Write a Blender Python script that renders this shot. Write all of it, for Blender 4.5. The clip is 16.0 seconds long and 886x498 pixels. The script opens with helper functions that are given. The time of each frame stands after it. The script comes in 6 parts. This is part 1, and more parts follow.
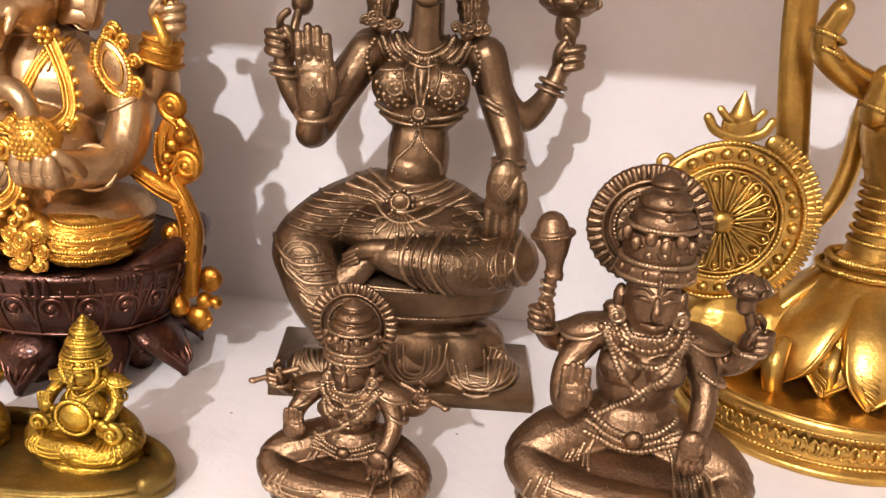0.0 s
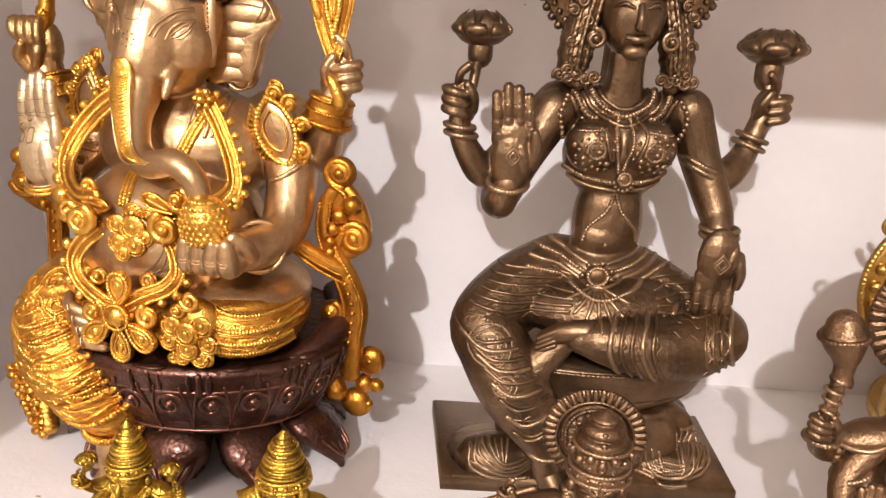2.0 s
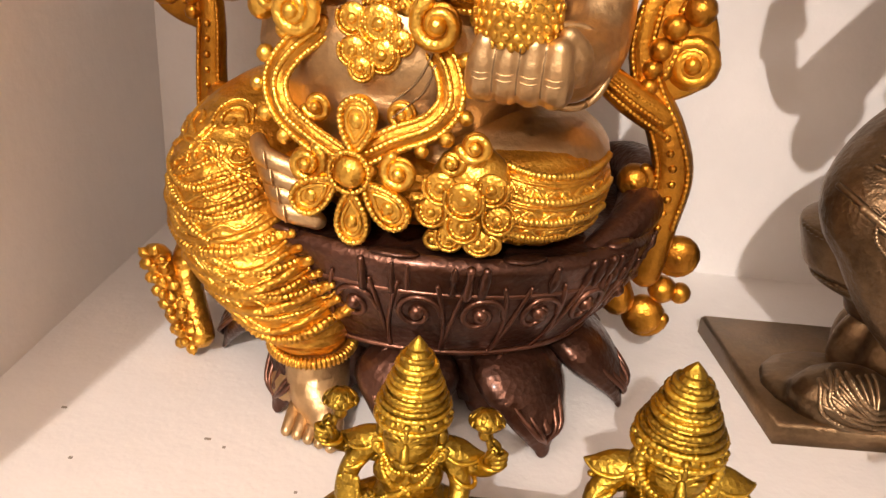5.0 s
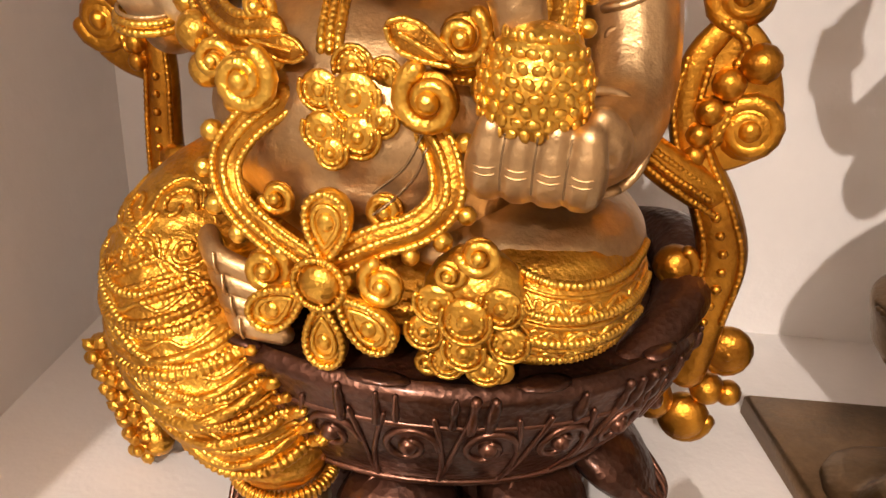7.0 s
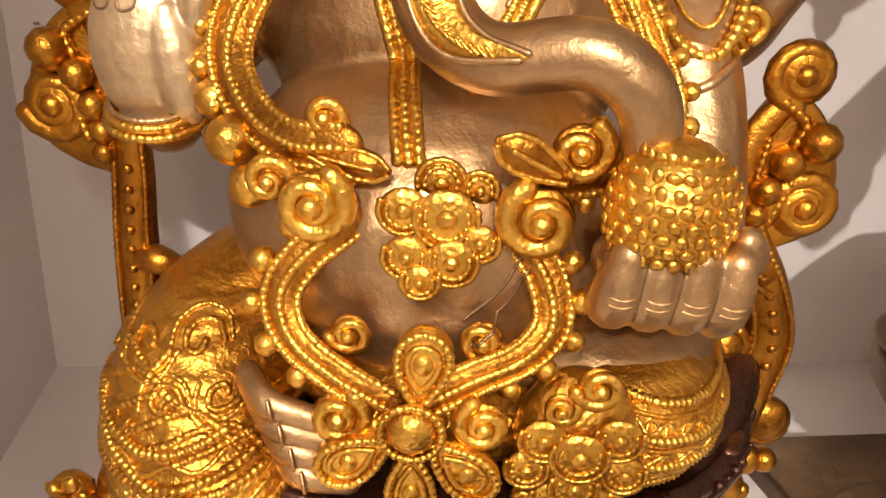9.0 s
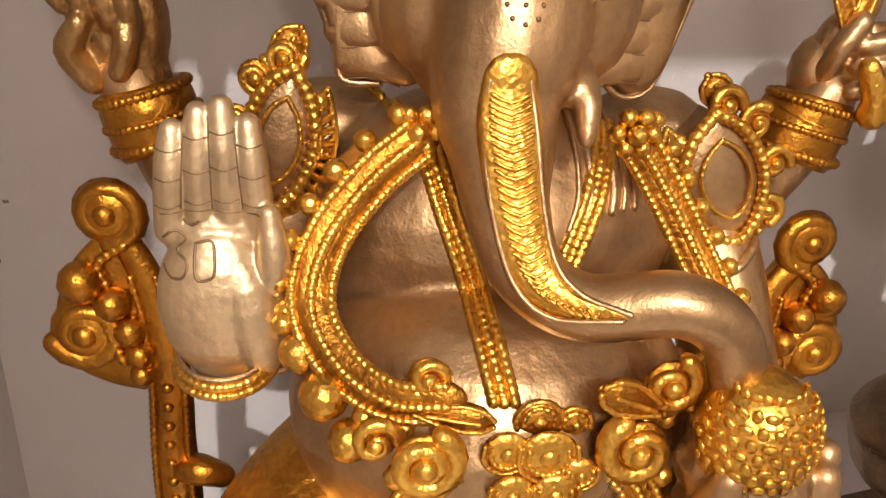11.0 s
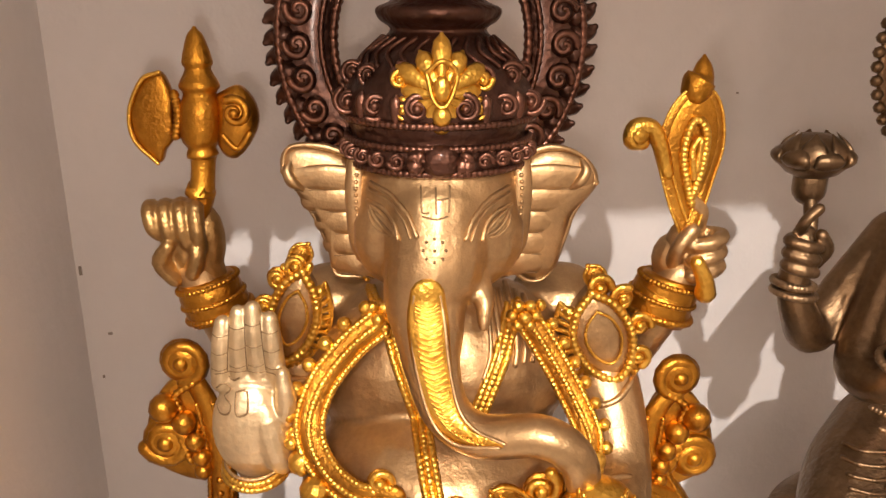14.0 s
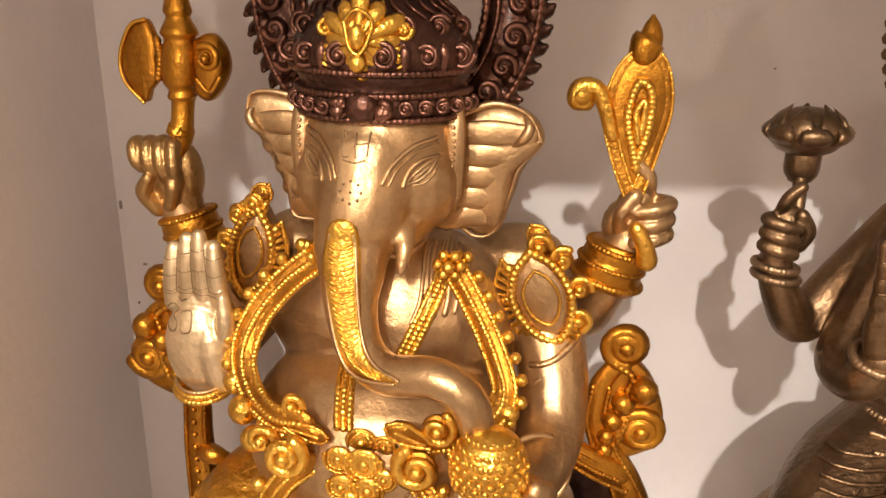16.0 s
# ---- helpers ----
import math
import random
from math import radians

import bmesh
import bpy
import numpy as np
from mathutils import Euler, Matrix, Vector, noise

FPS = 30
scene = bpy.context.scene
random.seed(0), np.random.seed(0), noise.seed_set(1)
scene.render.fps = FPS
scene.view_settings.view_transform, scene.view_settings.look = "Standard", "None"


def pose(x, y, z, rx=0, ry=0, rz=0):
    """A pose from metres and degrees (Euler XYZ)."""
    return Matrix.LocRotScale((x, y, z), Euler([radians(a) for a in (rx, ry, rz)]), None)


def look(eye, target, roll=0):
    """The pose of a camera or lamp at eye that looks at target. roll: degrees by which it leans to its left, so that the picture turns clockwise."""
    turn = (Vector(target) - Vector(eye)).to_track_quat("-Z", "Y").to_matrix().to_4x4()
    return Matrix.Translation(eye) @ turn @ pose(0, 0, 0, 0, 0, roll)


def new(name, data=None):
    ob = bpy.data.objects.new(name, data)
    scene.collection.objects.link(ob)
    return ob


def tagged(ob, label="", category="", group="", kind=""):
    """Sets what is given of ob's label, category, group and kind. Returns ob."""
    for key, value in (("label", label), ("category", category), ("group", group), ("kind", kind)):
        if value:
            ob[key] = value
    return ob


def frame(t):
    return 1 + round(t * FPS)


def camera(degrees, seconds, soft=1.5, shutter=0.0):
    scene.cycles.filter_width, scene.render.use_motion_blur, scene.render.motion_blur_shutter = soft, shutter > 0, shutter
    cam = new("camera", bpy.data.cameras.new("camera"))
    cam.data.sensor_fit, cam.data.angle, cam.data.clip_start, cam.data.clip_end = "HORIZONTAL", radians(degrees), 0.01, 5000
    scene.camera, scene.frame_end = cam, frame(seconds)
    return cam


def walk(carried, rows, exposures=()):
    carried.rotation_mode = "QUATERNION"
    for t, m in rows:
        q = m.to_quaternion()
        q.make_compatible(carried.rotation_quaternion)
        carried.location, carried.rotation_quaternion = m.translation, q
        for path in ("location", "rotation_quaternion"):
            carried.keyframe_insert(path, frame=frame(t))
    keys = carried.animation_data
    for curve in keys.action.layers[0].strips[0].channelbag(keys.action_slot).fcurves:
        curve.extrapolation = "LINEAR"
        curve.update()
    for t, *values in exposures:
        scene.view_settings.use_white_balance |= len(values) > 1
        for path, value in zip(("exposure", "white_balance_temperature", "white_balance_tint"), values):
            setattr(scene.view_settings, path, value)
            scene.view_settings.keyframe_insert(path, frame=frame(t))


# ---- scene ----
from mathutils.bvhtree import BVHTree

cam = camera(59.6, 16.0)
METRES, EYE, TILT, LEAN, TURN = 0.85, 0.28, -18.0, -4.0, 3.5
ROWS = [
    (0.0, 0.0, 0.0, 0.0, 0.0, 0.0, -0.0),
    (0.5, -0.0394, 0.0318, 0.0083, 0.08, 0.06, -0.34),
    (1.0, -0.0796, 0.0481, 0.0173, -0.16, -0.04, -0.26),
    (1.5, -0.1207, 0.0581, 0.0359, -0.33, -0.08, 0.33),
    (2.0, -0.1469, 0.0669, 0.0576, -0.37, 0.12, 0.97),
    (2.5, -0.1661, 0.109, 0.0751, 0.83, 0.23, 0.4),
    (3.0, -0.1998, 0.1505, 0.0631, 2.73, -1.07, -1.09),
    (3.5, -0.2363, 0.1796, 0.0319, 2.87, -3.38, -1.56),
    (4.0, -0.2749, 0.2083, 0.0026, 1.61, -4.64, -1.64),
    (6.5, -0.3255, 0.3303, 0.0438, 0.75, -7.27, -0.09),
    (7.0, -0.3141, 0.333, 0.0577, 1.34, -6.75, 0.17),
    (7.5, -0.3177, 0.3278, 0.0626, 0.57, -6.59, 0.43),
    (8.0, -0.329, 0.3388, 0.074, -1.69, -6.76, 0.88),
    (8.5, -0.3575, 0.3588, 0.0828, -5.87, -7.03, 1.65),
    (11.0, -0.4315, 0.3849, 0.1624, -18.69, -6.78, 7.44),
    (11.5, -0.4354, 0.3853, 0.1766, -18.23, -6.13, 7.9),
    (12.0, -0.433, 0.374, 0.1941, -17.58, -5.41, 8.32),
    (12.5, -0.4292, 0.3502, 0.202, -16.81, -4.43, 8.63),
    (13.0, -0.4252, 0.3123, 0.2042, -15.98, -3.18, 8.82),
    (13.5, -0.4228, 0.2761, 0.2049, -14.84, -1.86, 8.67),
    (14.0, -0.4149, 0.2592, 0.2046, -13.89, -1.37, 8.15),
    (14.5, -0.3919, 0.256, 0.2027, -12.58, -1.55, 7.74),
    (15.0, -0.3703, 0.2406, 0.1976, -9.59, -1.63, 6.95),
    (15.5, -0.3477, 0.2267, 0.1929, -5.97, -1.35, 5.4),
    (16.0, -0.3213, 0.2324, 0.1775, -2.7, -1.27, 3.83),
]
EXPOSURES = [(0.0, 0.08, 5850, 10), (2.0, 0.07, 5900, 10), (4.0, 0.03, 6500, 10), (7.5, -0.19, 6850, 10), (9.0, -0.3, 6650, 10), (11.0, -0.44, 6300, 10), (13.0, -0.37, 6350, 10), (14.0, -0.13, 6650, 10), (16.0, -0.16, 6750, 10)]
MAIN, FLASH, FILL = 1750.0, 0.85, 32.0
walk(cam, [(t, pose(0, 0, EYE, TILT, LEAN, TURN) @ pose(METRES * x, METRES * y, METRES * z, 90 + pitch, roll, yaw)) for t, x, y, z, yaw, pitch, roll in ROWS], EXPOSURES)

# ---- light ----
world = bpy.data.worlds.new("world")
world.use_nodes = True
scene.world = world
world.node_tree.nodes["Background"].inputs[0].default_value = (0.9, 0.82, 0.75, 1)
world.node_tree.nodes["Background"].inputs[1].default_value = 0.02


def lamp(name, kind, m, energy, colour, size):
    d = bpy.data.lights.new(name, kind)
    d.energy, d.color = energy, colour
    if kind == "AREA":
        d.shape, d.size, d.size_y = "RECTANGLE", size[0], size[1]
    else:
        d.shadow_soft_size = size
    ob = new(name, d)
    ob.matrix_world = m
    return ob


# ceiling spotlight of the shop, before the niche and a little to its left
lamp("spotlight", "POINT", pose(-1.43, -6.0, 4.32), MAIN, (1.0, 0.92, 0.865), 0.07)
# the small light of the filming phone, held close to the shelf
lamp("phone_light", "POINT", pose(-0.385, 0.245, 0.333), FLASH, (1.0, 0.83, 0.73), 0.006)
# unseen fill lamps added below the shop ceiling to lift the niche's shade
lamp("fill_light", "AREA", look((1.2, -2.2, 4.9), (1.0, -2.0, 0)), FILL * 0.45, (1.0, 0.83, 0.73), (2.4, 1.2))
lamp("fill_light", "AREA", look((-1.2, -2.6, 4.9), (-1.0, -2.2, 0)), FILL, (1.0, 0.83, 0.73), (2.4, 1.2))


# ---- materials ----
def material(name, base, metal=0.0, rough=0.5, vary=0.25, bumps=(), scale=1.0, coat=0.0, dark=None, spec=0.5):
    """A node material in object space. bumps: rows of (kind, scale per metre, depth in metres)."""
    m = bpy.data.materials.new(name)
    m.use_nodes = True
    nt = m.node_tree
    n, l = nt.nodes, nt.links
    p = n["Principled BSDF"]
    co = n.new("ShaderNodeTexCoord")
    big = n.new("ShaderNodeTexNoise")
    big.inputs["Scale"].default_value, big.inputs["Detail"].default_value = 38 * scale, 6
    fine = n.new("ShaderNodeTexNoise")
    fine.inputs["Scale"].default_value, fine.inputs["Detail"].default_value = 420 * scale, 4
    for t in (big, fine):
        l.new(co.outputs["Object"], t.inputs["Vector"])
    mix = n.new("ShaderNodeMath")
    mix.operation = "MULTIPLY_ADD"
    mix.inputs[1].default_value = 0.35
    l.new(fine.outputs["Fac"], mix.inputs[0])
    l.new(big.outputs["Fac"], mix.inputs[2])
    ramp = n.new("ShaderNodeValToRGB")
    lo = dark or tuple(c * (1 - vary) for c in base)
    hi = tuple(min(1, c * (1 + vary * 0.6)) for c in base)
    e = ramp.color_ramp.elements
    e[0].position, e[0].color = 0.42, (*lo, 1)
    e[1].position, e[1].color = 0.92, (*hi, 1)
    l.new(mix.outputs[0], ramp.inputs[0])
    l.new(ramp.outputs[0], p.inputs["Base Color"])
    rr = n.new("ShaderNodeMapRange")
    rr.inputs["To Min"].default_value, rr.inputs["To Max"].default_value = rough * 0.75, min(1, rough * 1.3)
    l.new(big.outputs["Fac"], rr.inputs["Value"])
    l.new(rr.outputs[0], p.inputs["Roughness"])
    p.inputs["Metallic"].default_value = metal
    p.inputs["Coat Weight"].default_value = coat
    p.inputs["Coat Roughness"].default_value = 0.15
    p.inputs["Specular IOR Level"].default_value = spec
    last = None
    for kind, s, depth in bumps:
        if kind == "noise":
            t = n.new("ShaderNodeTexNoise")
            t.inputs["Detail"].default_value = 3
            out = t.outputs["Fac"]
        elif kind == "cells":
            t = n.new("ShaderNodeTexVoronoi")
            out = t.outputs["Distance"]
        else:
            t = n.new("ShaderNodeTexWave")
            t.bands_direction = kind
            t.inputs["Distortion"].default_value = 2.5
            t.inputs["Detail"].default_value = 2
            t.inputs["Detail Scale"].default_value = 1.2
            out = t.outputs["Fac"]
        t.inputs["Scale"].default_value = s
        l.new(co.outputs["Object"], t.inputs["Vector"])
        b = n.new("ShaderNodeBump")
        b.inputs["Strength"].default_value, b.inputs["Distance"].default_value = 1.0, depth
        l.new(out, b.inputs["Height"])
        if last:
            l.new(last.outputs[0], b.inputs["Normal"])
        last = b
    if last:
        l.new(last.outputs[0], p.inputs["Normal"])
    return m


BRASS = material("pale_brass", (0.555, 0.37, 0.188), 0.95, 0.38, 0.3, [("noise", 90, 0.0004), ("noise", 260, 0.0003), ("noise", 1100, 0.0001)])
PALM = material("rubbed_pale_brass", (0.70, 0.545, 0.33), 0.88, 0.40, 0.3, [("noise", 120, 0.0004), ("noise", 500, 0.0002)])
# darker, amber-brown brass of the hand that holds the axe
AMBERBRASS = material("amber_brown_brass", (0.47, 0.29, 0.115), 0.95, 0.37, 0.35, [("noise", 200, 0.0004), ("noise", 800, 0.0002)])
GOLD = material("bright_gold", (0.86, 0.53, 0.10), 0.97, 0.31, 0.3, [("cells", 620, 0.0002), ("noise", 500, 0.0003)], dark=(0.55, 0.28, 0.04))
# darker gold under raised ornament: patina and the shade of its recesses in colour
SHADEDANTIQUE = material("shaded_antique_gold", (0.50, 0.245, 0.036), 1, 0.36, 0.4, [("noise", 420, 0.0005), ("noise", 1000, 0.0002)], dark=(0.26, 0.10, 0.015))
GOLDCLOTH = material("gold_cloth", (0.72, 0.40, 0.062), 0.95, 0.32, 0.4, [("Z", 70, 0.0004), ("noise", 330, 0.0008), ("noise", 900, 0.0002)], dark=(0.40, 0.17, 0.022))
AMBER = material("amber_gold", (0.57, 0.275, 0.034), 0.97, 0.32, 0.4, [("noise", 300, 0.0004), ("noise", 900, 0.0002)], dark=(0.31, 0.125, 0.016))
DARK = material("dark_lacquer", (0.088, 0.036, 0.022), 0.8, 0.32, 0.5, [("noise", 200, 0.0005), ("cells", 380, 0.0003)], coat=0.2)
# lighter lacquer for raised carving, with the highlights put into its colour
DARKHIGHLIT = material("highlit_lacquer", (0.165, 0.072, 0.046), 0.9, 0.30, 0.4, [("noise", 400, 0.0003)], coat=0.2)
INK = material("engraved_and_crease_mark", (0.30, 0.20, 0.105), 0.95, 0.5, 0.3)
BRONZE = material("aged_bronze", (0.222, 0.142, 0.077), 0.95, 0.365, 0.45, [("noise", 110, 0.0004), ("noise", 300, 0.0003), ("noise", 1000, 0.00012)])
BRONZECLOTH = material("chased_bronze", (0.20, 0.128, 0.07), 0.95, 0.37, 0.45, [("noise", 330, 0.0007), ("noise", 900, 0.0002)])
WORN = material("rubbed_bronze", (0.345, 0.232, 0.132), 0.9, 0.35, 0.35, [("noise", 400, 0.0003)])
OLIVE = material("olive_gold", (0.70, 0.47, 0.065), 1, 0.31, 0.4, [("noise", 800, 0.0003)], dark=(0.36, 0.23, 0.035))
OLIVEMID = material("olive_brass", (0.42, 0.27, 0.038), 1, 0.33, 0.5, [("cells", 520, 0.0003), ("noise", 800, 0.0003)], dark=(0.18, 0.11, 0.018))
OLIVEDARK = material("olive_patina", (0.22, 0.145, 0.035), 0.9, 0.42, 0.5, [("noise", 300, 0.0003)])
YELLOW = material("yellow_brass", (0.54, 0.335, 0.08), 1, 0.31, 0.35, [("noise", 300, 0.0003), ("noise", 1000, 0.0001)])
RED = material("red_bronze", (0.225, 0.138, 0.075), 0.95, 0.36, 0.45, [("noise", 480, 0.0004), ("noise", 900, 0.0002)])
PAINT = material("white_paint", (0.80, 0.765, 0.745), 0, 0.55, 0.045, [("noise", 60, 0.0006), ("noise", 400, 0.00015)], scale=0.25)
ROOM = material("room_paint", (0.42, 0.36, 0.31), 0, 0.7, 0.08, [("noise", 60, 0.0006)], scale=0.1)
TILE = material("room_floor", (0.20, 0.16, 0.13), 0, 0.35, 0.15, [("noise", 40, 0.0004)], scale=0.1)
SCUFF = material("grey_scuff", (0.30, 0.25, 0.21), 0, 0.7, 0.3)


# ---- the niche and the room round it ----
def box(name, lo, hi, mat, label, bevel=0.0):
    bm = bmesh.new()
    bmesh.ops.create_cube(bm, size=1)
    for v in bm.verts:
        v.co = Vector([lo[i] + (v.co[i] + 0.5) * (hi[i] - lo[i]) for i in range(3)])
    if bevel:
        bmesh.ops.bevel(bm, geom=bm.edges[:], offset=bevel, segments=2, affect="EDGES")
    me = bpy.data.meshes.new(name)
    bm.to_mesh(me)
    bm.free()
    me.materials.append(mat)
    return tagged(new(name, me), label, name.split("_")[0], "", "structure")


XL, XR, YF, YB, ZC = -0.484, 0.90, 0.205, 0.668, 0.512
box("shelf_floor", (XL - 0.02, YF, -0.025), (XR + 0.02, YB + 0.02, 0.0), PAINT, "white painted shelf board of a display niche", 0.0015)
box("wall_back", (XL - 0.02, YB, 0.0), (XR + 0.02, YB + 0.02, ZC), PAINT, "white painted back wall of the display niche")
box("wall_left", (XL - 0.02, YF, 0.0), (XL, YB, ZC), PAINT, "white painted side wall of the display niche")
box("wall_right", (XR, YF, 0.0), (XR + 0.02, YB, ZC), PAINT, "white painted side wall of the display niche")
box("ceiling", (XL - 0.02, YF, ZC), (XR + 0.02, YB + 0.02, ZC + 0.02), PAINT, "white underside of the shelf above the niche")
box("wall_lower", (-3.3, YF + 0.005, -1.0), (3.3, YF + 0.10, -0.026), ROOM, "plain wall below the niche")
box("wall_upper", (-3.3, YF + 0.005, ZC + 0.021), (3.3, YF + 0.10, 5.0), ROOM, "plain wall above the niche")
box("wall_west", (-3.3, YF + 0.005, -0.026), (XL - 0.021, YF + 0.10, ZC + 0.021), ROOM, "plain wall beside the niche")
box("wall_east", (XR + 0.021, YF + 0.005, -0.026), (3.3, YF + 0.10, ZC + 0.021), ROOM, "plain wall beside the niche")
box("wall_far", (-3.3, -8.1, -1.0), (3.3, -8.0, 5.0), ROOM, "plain far wall of the shop")
box("wall_side", (-3.4, -8.0, -1.0), (-3.3, YF + 0.10, 5.0), ROOM, "plain side wall of the shop")
box("wall_side", (3.3, -8.0, -1.0), (3.4, YF + 0.10, 5.0), ROOM, "plain side wall of the shop")
box("floor", (-3.4, -8.1, -1.1), (3.4, YF + 0.10, -1.0), TILE, "plain floor of the shop")
box("ceiling_room", (-3.4, -8.1, 5.0), (3.4, YF + 0.10, 5.1), ROOM, "plain ceiling of the shop")


# ---- modelling tools: statues are modelled in millimetres, u right, w back, z up ----
def smooth_path(P, k=6):
    """Points along a smooth curve through P; each row may carry more than three columns."""
    P = np.array(P, float)
    if len(P) < 3 or k < 2:
        return P
    E = np.vstack([2 * P[0] - P[1], P, 2 * P[-1] - P[-2]])
    out = []
    for i in range(len(P) - 1):
        a, b, c, d = E[i:i + 4]
        for t in np.arange(k) / k:
            out.append(0.5 * (2 * b + (c - a) * t + (2 * a - 5 * b + 4 * c - d) * t * t + (3 * b - a - 3 * c + d) * t ** 3))
    out.append(P[-1])
    return np.array(out)


def even(P, step):
    """P cut anew into even steps."""
    P = np.array(P, float)
    s = np.concatenate([[0], np.cumsum(np.linalg.norm(np.diff(P[:, :3], axis=0), axis=1))])
    n = max(2, int(s[-1] / step) + 1)
    q = np.linspace(0, s[-1], n)
    return np.stack([np.interp(q, s, P[:, i]) for i in range(P.shape[1])], 1)


def unit(v):
    return v / (np.linalg.norm(v) + 1e-12)


class Sculpt:
    def __init__(self):
        self.v, self.f, self.m, self.n, self.tree, self.ground = [], [], [], 0, None, {}

    def add(self, V, F, mat):
        self.v.append(np.asarray(V, float))
        self.f += [tuple(i + self.n for i in q) for q in F]
        self.m += [mat] * len(F)
        self.n += len(V)

    def ball(self, c, r, mat=0, n=14, turn=None):
        """An ellipsoid. r: one radius or three; turn: degrees about u, w, z."""
        r = np.array([r] * 3 if np.isscalar(r) else r, float)
        k = max(4, n // 2)
        V = [(0, 0, 1)]
        for i in range(1, k):
            a = math.pi * i / k
            V += [(math.sin(a) * math.cos(2 * math.pi * j / n), math.sin(a) * math.sin(2 * math.pi * j / n), math.cos(a)) for j in range(n)]
        V.append((0, 0, -1))
        F = [(0, 1 + j, 1 + (j + 1) % n) for j in range(n)]
        for i in range(k - 2):
            o = 1 + i * n
            F += [(o + j, o + n + j, o + n + (j + 1) % n, o + (j + 1) % n) for j in range(n)]
        o, z = 1 + (k - 2) * n, len(V) - 1
        F += [(o + j, z, o + (j + 1) % n) for j in range(n)]
        V = np.array(V) * r
        if turn is not None:
            R = np.array(Euler([radians(a) for a in turn]).to_matrix())
            V = V @ R.T
        self.add(V + np.array(c, float), F, mat)

    def tube(self, P, r=None, mat=0, n=10, k=6, flat=1.0, face=(0, -1, 0), ripple=0.0, wave=2.0, ends=True):
        """A tube along P; rows (u, w, z) or (u, w, z, radius). flat: thickness towards face over width."""
        P = np.array([list(p) + ([r] if len(p) == 3 else []) for p in P], float)
        P = smooth_path(P, k)
        ripple *= 0.65
        if ripple:
            P = even(P, wave / 4)
        C, R = P[:, :3], np.maximum(P[:, 3], 0.05)
        T = np.gradient(C, axis=0)
        s = np.concatenate([[0], np.cumsum(np.linalg.norm(np.diff(C, axis=0), axis=1))])
        if ripple:
            R = R * (1 + ripple * np.sin(s * 2 * math.pi / wave))
        face = np.array(face, float)
        if ends:
            t0, t1 = unit(T[0]), unit(T[-1])
            hs = ((0.35, 0.93), (0.75, 0.66), (0.95, 0.3))
            C = np.vstack([[C[0] - t0 * R[0] * a for a, b in reversed(hs)], C, [C[-1] + t1 * R[-1] * a for a, b in hs]])
            R = np.concatenate([[R[0] * b for a, b in reversed(hs)], R, [R[-1] * b for a, b in hs]])
            T = np.vstack([[t0] * 3, T, [t1] * 3])
        V, prev = [], None
        ang = 2 * math.pi * np.arange(n) / n
        fs = face if face.ndim == 2 else None
        for i in range(len(C)):
            t = unit(T[i])
            f = face if fs is None else fs[min(max(i - (3 if ends else 0), 0), len(fs) - 1)]
            side = np.cross(t, f)
            if np.linalg.norm(side) < 0.15:
                side = prev if prev is not None else np.cross(t, (1, 0, 0.01))
            side = unit(side - t * (side @ t))
            if prev is not None and side @ prev < -0.3:
                side = -side
            prev = side
            up = np.cross(side, t)
            V.append(C[i] + R[i] * (np.cos(ang)[:, None] * side + flat * np.sin(ang)[:, None] * up))
        V = np.vstack(V)
        F = [(i * n + j, i * n + (j + 1) % n, (i + 1) * n + (j + 1) % n, (i + 1) * n + j) for i in range(len(C) - 1) for j in range(n)]
        F += [tuple(range(n - 1, -1, -1)), tuple(range(len(V) - n, len(V)))]
        self.add(V, F, mat)

    def beads(self, P, r, mat=0, step=None, k=6, n=8):
        P = smooth_path(P, k)
        for i, p in enumerate(even(P, step or 2.1 * r)):
            self.ball(p[:3], r * (0.93 + 0.12 * ((i * 7) % 5) / 4), mat, n)

    def lathe(self, prof, c=(0, 0), mat=0, scale=(1, 1), n=48, lobes=0, depth=0.0):
        """Turned profile of (radius, z) rows. lobes: petals round it, of that depth."""
        prof = smooth_path(prof, 4)
        a = 2 * math.pi * np.arange(n) / n
        w = 1 + depth * (np.abs(np.sin(a * lobes / 2)) - 0.6) if lobes else np.ones(n)
        V = np.vstack([np.stack([c[0] + r * scale[0] * w * np.cos(a), c[1] + r * scale[1] * w * np.sin(a), np.full(n, z)], 1) for r, z in prof])
        F = [(i * n + j, i * n + (j + 1) % n, (i + 1) * n + (j + 1) % n, (i + 1) * n + j) for i in range(len(prof) - 1) for j in range(n)]
        F += [tuple(range(n - 1, -1, -1)), tuple(range(len(V) - n, len(V)))]
        self.add(V, F, mat)

    def slab(self, outline, w0, w1, mat=0, edge=1.2, k=5, bulge=0.0):
        """A plate in the u-z plane with rounded edges, between the depths w0 and w1 (front first)."""
        P = np.array(outline, float)
        P = smooth_path(np.vstack([P, P[:1]]), k)[:-1]
        n, c = len(P), P.mean(0)
        d = P - c
        L = np.linalg.norm(d, axis=1, keepdims=True)
        rings = [(0.5, w0 - bulge * 0.8), (0.8, w0 - bulge * 0.4), (None, w0), (0, w0 + edge), (0, w1 - edge), (None, w1), (0.6, w1)]
        V = [[c[0], w0 - bulge, c[1]]]
        for s, w in rings:
            q = c + (d * (1 - edge / L) if s is None else d * (s if s else 1))
            V += [[x, w, z] for x, z in q]
        V.append([c[0], w1, c[1]])
        F = [(0, 1 + (j + 1) % n, 1 + j) for j in range(n)]
        for i in range(len(rings) - 1):
            o = 1 + i * n
            F += [(o + j, o + (j + 1) % n, o + n + (j + 1) % n, o + n + j) for j in range(n)]
